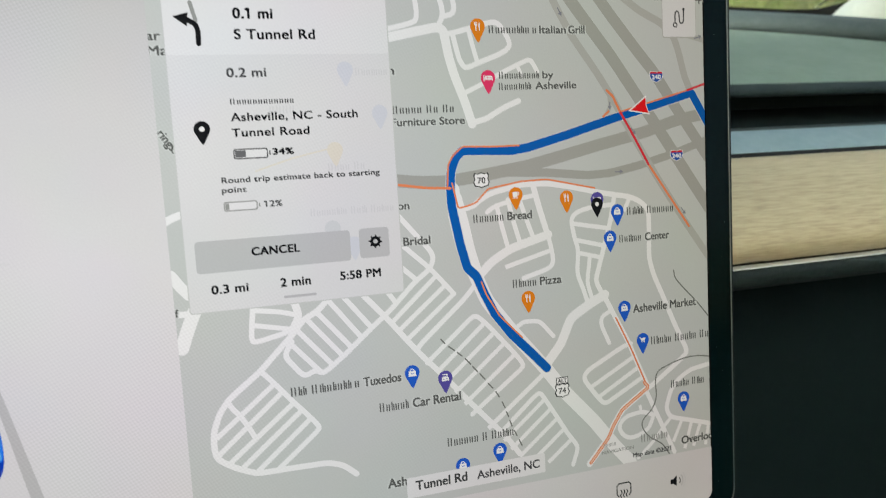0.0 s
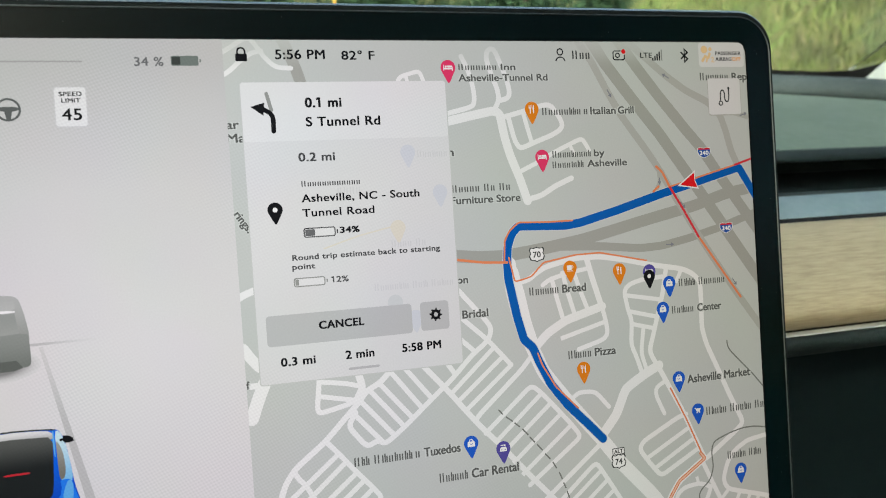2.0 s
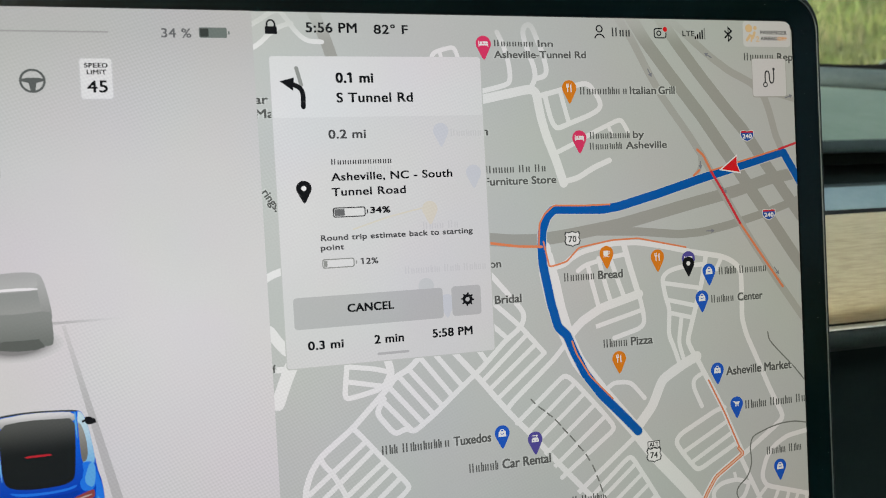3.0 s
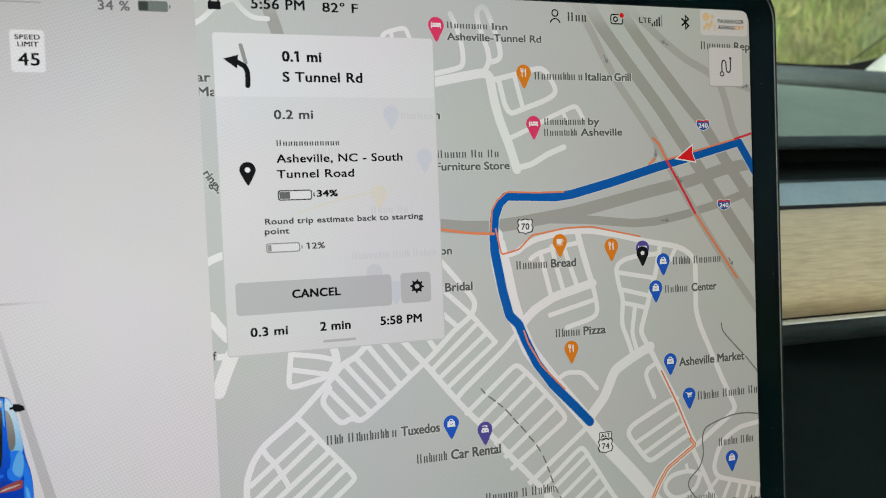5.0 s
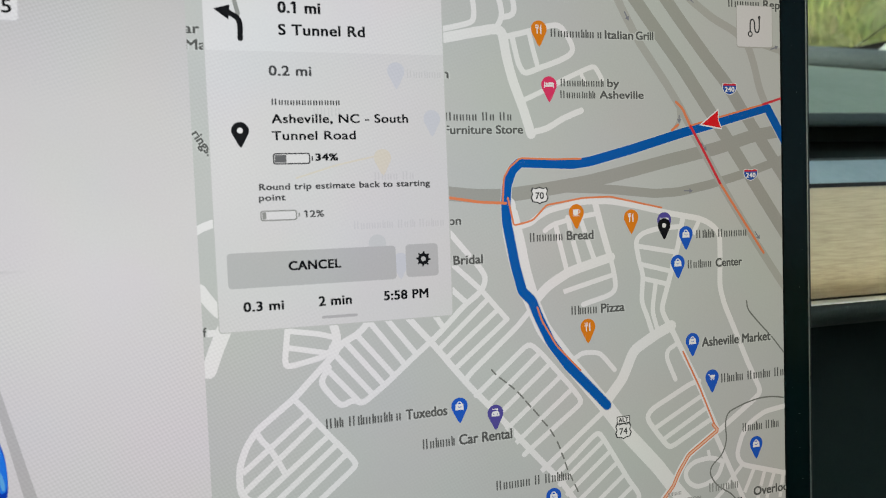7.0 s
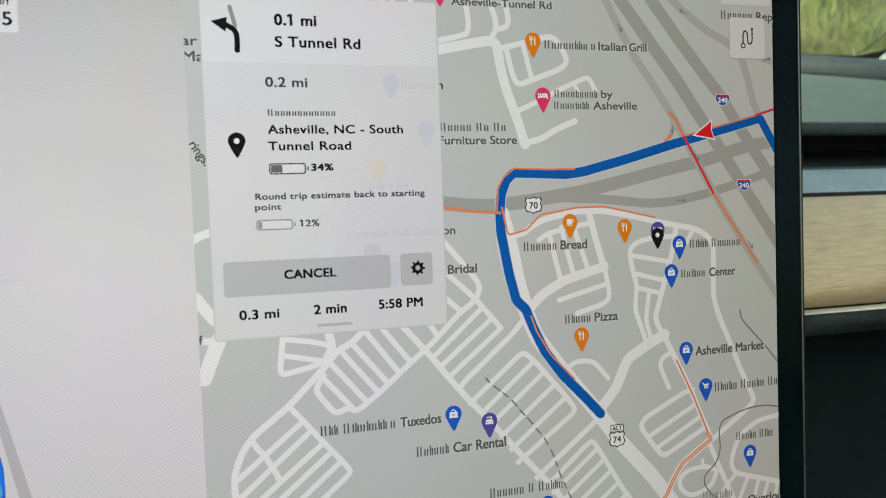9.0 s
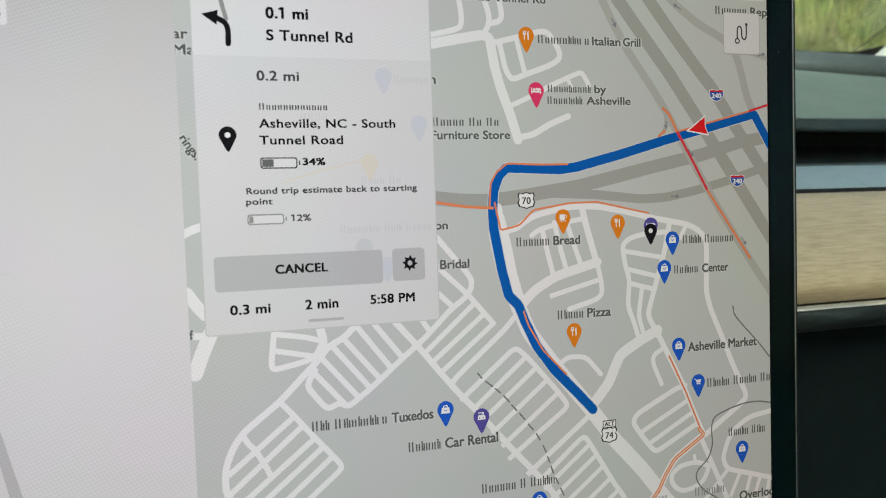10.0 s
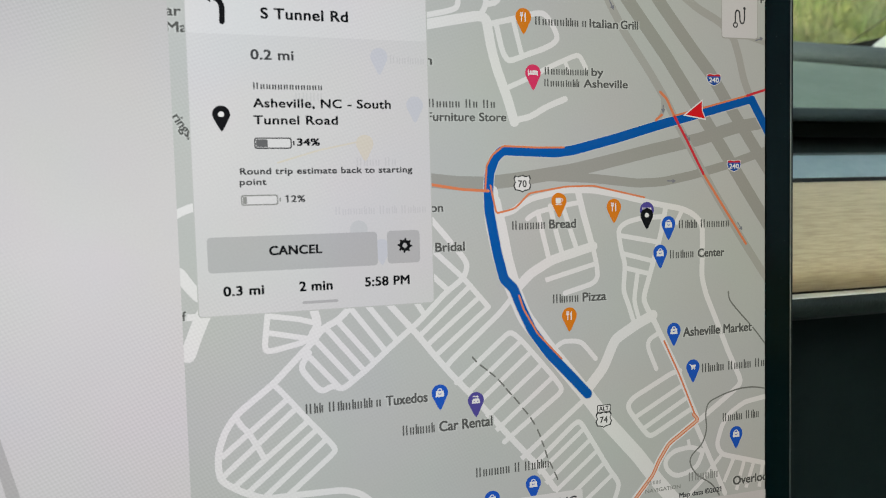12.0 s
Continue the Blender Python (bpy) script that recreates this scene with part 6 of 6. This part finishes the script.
def tree(x, y, z, height, spread, seed):
    r = random.Random(seed)
    t = thing("tree", pose(x, y, z), "dark green leafy tree beyond the road", "tree", "trees beyond the road")
    bm = bmesh.new()
    tube(bm, (0, 0, -0.2), (0.1, 0, height * 0.45), 0.22, 0.13, 10)
    for _ in range(7):
        a, h = r.uniform(0, math.tau), r.uniform(0.25, 0.6) * height
        tube(bm, (0.05, 0, h), (spread * 0.6 * math.cos(a), spread * 0.6 * math.sin(a), h + 0.25 * height), 0.07, 0.02, 6)
    part("trunk", bm, BARK, t)
    vs, fs = [], []
    clumps = [(r.gauss(0, 0.42) * spread, r.gauss(0, 0.42) * spread, height * r.uniform(0.03, 1.0)) for _ in range(46)]
    for cx, cy, cz in clumps:
        k = r.uniform(0.5, 1.1)
        for _ in range(60):
            p = Vector((cx + r.gauss(0, 0.45) * k, cy + r.gauss(0, 0.45) * k, cz + r.gauss(0, 0.4) * k))
            u = Vector((r.gauss(0, 1), r.gauss(0, 1), r.gauss(0, 1))).normalized()
            w = u.orthogonal().normalized()
            s = r.uniform(0.10, 0.24)
            b = len(vs)
            vs += [p - u * s, p + w * s * 0.6, p + u * s, p - w * s * 0.6]
            fs.append((b, b + 1, b + 2, b + 3))
    me = bpy.data.meshes.new("crown")
    me.from_pydata([tuple(v) for v in vs], [], fs)
    me.materials.append(LEAF)
    new("crown", me).parent = t


for i in range(26):
    if i < 8 or i in (9, 10):  # gaps in the row
        continue
    tree(-30 + 2.5 * i + 1.2 * math.sin(i * 2.3), 38 + 3.0 * math.sin(i * 1.7) + 4.0 * (i % 2) + (0.25 * max(0, i - 16)) ** 2, climb(38) - 0.1, 6.0 + 1.8 * math.sin(i * 3.1), 1.5 if i == 8 else 2.6, 40 + i)


def post(x, y, height):
    t = thing("delineator_post", pose(x, y, climb(y) - 0.01), "thin white plastic roadside post", "post", "roadside posts")
    bm = bmesh.new()
    box(bm, (-0.026, -0.012, 0), (0.026, 0.012, height), 0.008)
    part("pole", bm, POST, t)
    bm = bmesh.new()
    box(bm, (-0.02, -0.018, height - 0.22), (0.02, -0.0125, height - 0.08))
    part("reflector", bm, GALV, t)


for x, y in ((1.83, 32.0), (3.35, 31.9), (5.24, 31.8), (7.08, 32.0)):
    post(x, y, 0.84)
marker = thing("marker_post", pose(3.34, 23.5, climb(23.5), 0, -14, 0), "leaning orange marker post with a yellow top", "post")
bm = bmesh.new()
tube(bm, (0, 0, 0), (0, 0, 1.28), 0.055, 0.05, 12)
part("pole", bm, ORANGE, marker)
bm = bmesh.new()
tube(bm, (0, 0, 1.281), (0, 0, 1.75), 0.05, 0.045, 12)
part("sleeve", bm, YELLOW, marker)
rail = thing("guard_rail", pose(-9.5, 24.4, climb(24.4) - 0.28), "galvanised steel guard rail beside the road", "guard rail")
bm = bmesh.new()
loft(bm, [[(x, 0, 0.55), (x, -0.06, 0.62), (x, 0, 0.70), (x, -0.06, 0.78), (x, 0, 0.85)] for x in (-12, 0, 4.5)], closed=False)
part("beam", bm, GALV, rail)
for x in (-11, -8, -5, -2, 1, 4):
    bm = bmesh.new()
    box(bm, (x - 0.05, 0.005, 0), (x + 0.05, 0.12, 0.82))
    part("rail_post", bm, GALV, rail)

# vehicle waiting ahead
suv = thing("sport_utility_vehicle", pose(-0.94, 9.6, climb(9.6) - 0.005), "dark grey sport utility vehicle waiting ahead with brake lights on", "car")


def girth(y, half, low, high, r):
    """One cross-section of the body: a rounded rectangle, wider low down than at its shoulders."""
    return [(x * (1.0 - 0.05 * max(0.0, (z - low) / (high - low) - 0.5)), y, z) for x, _, z in rounded(-half, low, half, high, r, n=5)]


bm = bmesh.new()
loft(bm, [girth(*g) for g in ((0.00, 0.84, 0.44, 1.20, 0.10), (0.03, 0.90, 0.38, 1.25, 0.12), (0.12, 0.935, 0.34, 1.27, 0.13), (0.6, 0.945, 0.32, 1.27, 0.13), (2.4, 0.945, 0.32, 1.25, 0.13), (3.4, 0.94, 0.32, 1.15, 0.13), (4.2, 0.90, 0.34, 1.00, 0.13), (4.5, 0.80, 0.40, 0.88, 0.10))], cap=True)
body = part("body", bm, PAINT, suv, "dark grey painted body", True)
bm = bmesh.new()
loft(bm, [girth(*g) for g in ((0.10, 0.80, 1.16, 1.27, 0.04), (0.22, 0.78, 1.16, 1.42, 0.08), (0.36, 0.75, 1.16, 1.58, 0.12), (0.55, 0.73, 1.16, 1.67, 0.15), (1.6, 0.74, 1.16, 1.71, 0.16), (2.5, 0.73, 1.16, 1.64, 0.15), (3.3, 0.74, 1.10, 1.18, 0.03))], cap=True)
part("cabin_roof", bm, PAINT, suv, "", True)
bm = bmesh.new()
loft(bm, [[(-0.66, 0.135, 1.285), (-0.3, 0.115, 1.278), (0.3, 0.115, 1.278), (0.66, 0.135, 1.285)], [(-0.60, 0.300, 1.545), (-0.3, 0.285, 1.555), (0.3, 0.285, 1.555), (0.60, 0.300, 1.545)]], closed=False)
part("rear_window", bm, CAR_GLASS, suv, "dark tinted rear window")
bm = bmesh.new()
box(bm, (-0.62, 0.24, 1.62), (0.62, 0.52, 1.665), 0.018)
part("roof_spoiler", bm, PAINT, suv)
bm = bmesh.new()
box(bm, (-0.90, -0.10, 0.40), (0.90, 0.10, 0.66), 0.05)
part("bumper", bm, BLACK, suv, "black plastic rear bumper")
# number plate in its recess
bm = bmesh.new()
loft(bm, [[(x, y, z) for x, z in ((-0.30 - g, 0.925 - g), (0.30 + g, 0.925 - g), (0.34 + g, 1.145 + g), (-0.34 - g, 1.145 + g))] for g, y in ((0.02, -0.004), (0.0, -0.012), (-0.02, 0.004))], cap=False)
part("plate_surround", bm, PAINT, suv)
bm = bmesh.new()
box(bm, (-0.155, -0.026, 0.975), (0.155, -0.014, 1.125), 0.004)
plate = part("licence_plate", bm, PLATE, suv, "pale licence plate")
bm = bmesh.new()
for i in range(6):
    box(bm, (-0.12 + 0.042 * i, -0.0295, 1.015), (-0.12 + 0.042 * i + 0.026, -0.0265, 1.085))
part("plate_bars", bm, PLATE_BAR, plate)
bm = bmesh.new()
disc_ring = [(0.055 * math.cos(a * math.tau / 20), 0.035 * math.sin(a * math.tau / 20)) for a in range(20)]
loft(bm, [[(x * k, y, 1.195 + z * k) for x, z in disc_ring] for k, y in ((1.0, 0.02), (1.0, -0.006), (0.6, -0.012))], cap=True)
part("badge", bm, GALV, suv, "small grey oval badge")
for s in (-1, 1):
    # lamp: tall at the corner, narrowing towards the tailgate
    bm = bmesh.new()
    ring = [(0.945, 1.20), (0.93, 1.255), (0.80, 1.265), (0.56, 1.215), (0.55, 1.15), (0.66, 1.085), (0.86, 1.05), (0.935, 1.075)]
    loft(bm, [[(s * (0.75 + (x - 0.75) * k), y + 0.22 * max(0.0, x - 0.86), 1.155 + (z - 1.155) * k) for x, z in ring] for k, y in ((1.02, 0.06), (1.0, -0.014), (0.93, -0.026))], cap=True)
    lamp = part("tail_light", bm, brake, suv, "lit red tail light", True)
    bm = bmesh.new()
    bulb_ring = [(0.06 * math.cos(a * math.tau / 16), 0.06 * math.sin(a * math.tau / 16)) for a in range(16)]
    loft(bm, [[(s * 0.845 + x * k, y, 1.165 + z * k) for x, z in bulb_ring] for k, y in ((1.0, -0.02), (0.9, -0.034), (0.4, -0.040))], cap=True)
    part("brake_bulb", bm, bulb_glow, lamp, "glowing orange-white bulb", True)
    bm = bmesh.new()
    loft(bm, [[(s * 0.545, y, 1.19 - h), (s * 0.37, y, 1.185 - 0.5 * h), (s * 0.36, y, 1.165 + 0.5 * h), (s * 0.545, y, 1.13 + h)] for h, y in ((0.0, 0.01), (0.0, -0.012), (0.012, -0.02))], cap=True)
    part("reversing_lamp", bm, STEEL, suv, "clear white lamp")
    # door mirror
    bm = bmesh.new()
    box(bm, (min(s * 0.93, s * 1.13), 2.85, 1.16), (max(s * 0.93, s * 1.13), 2.97, 1.30), 0.03)
    part("door_mirror", bm, BLACK, suv, "black door mirror")
    bm = bmesh.new()
    box(bm, (min(s * 0.62, s * 0.82), -0.108, 0.50), (max(s * 0.62, s * 0.82), -0.098, 0.545), 0.004)
    part("reflector", bm, REFLECTOR, suv, "red bumper reflector")
    for y in (0.85, 3.65):
        bm = bmesh.new()
        tube(bm, (s * 0.70, y, 0.36), (s * 0.955, y, 0.36), 0.36, 0.36, 28)
        tyre = part("wheel", bm, TYRE, suv)
        bm = bmesh.new()
        tube(bm, (s * 0.956, y, 0.36), (s * 0.968, y, 0.36), 0.24, 0.22, 20)
        part("rim", bm, STEEL, tyre)
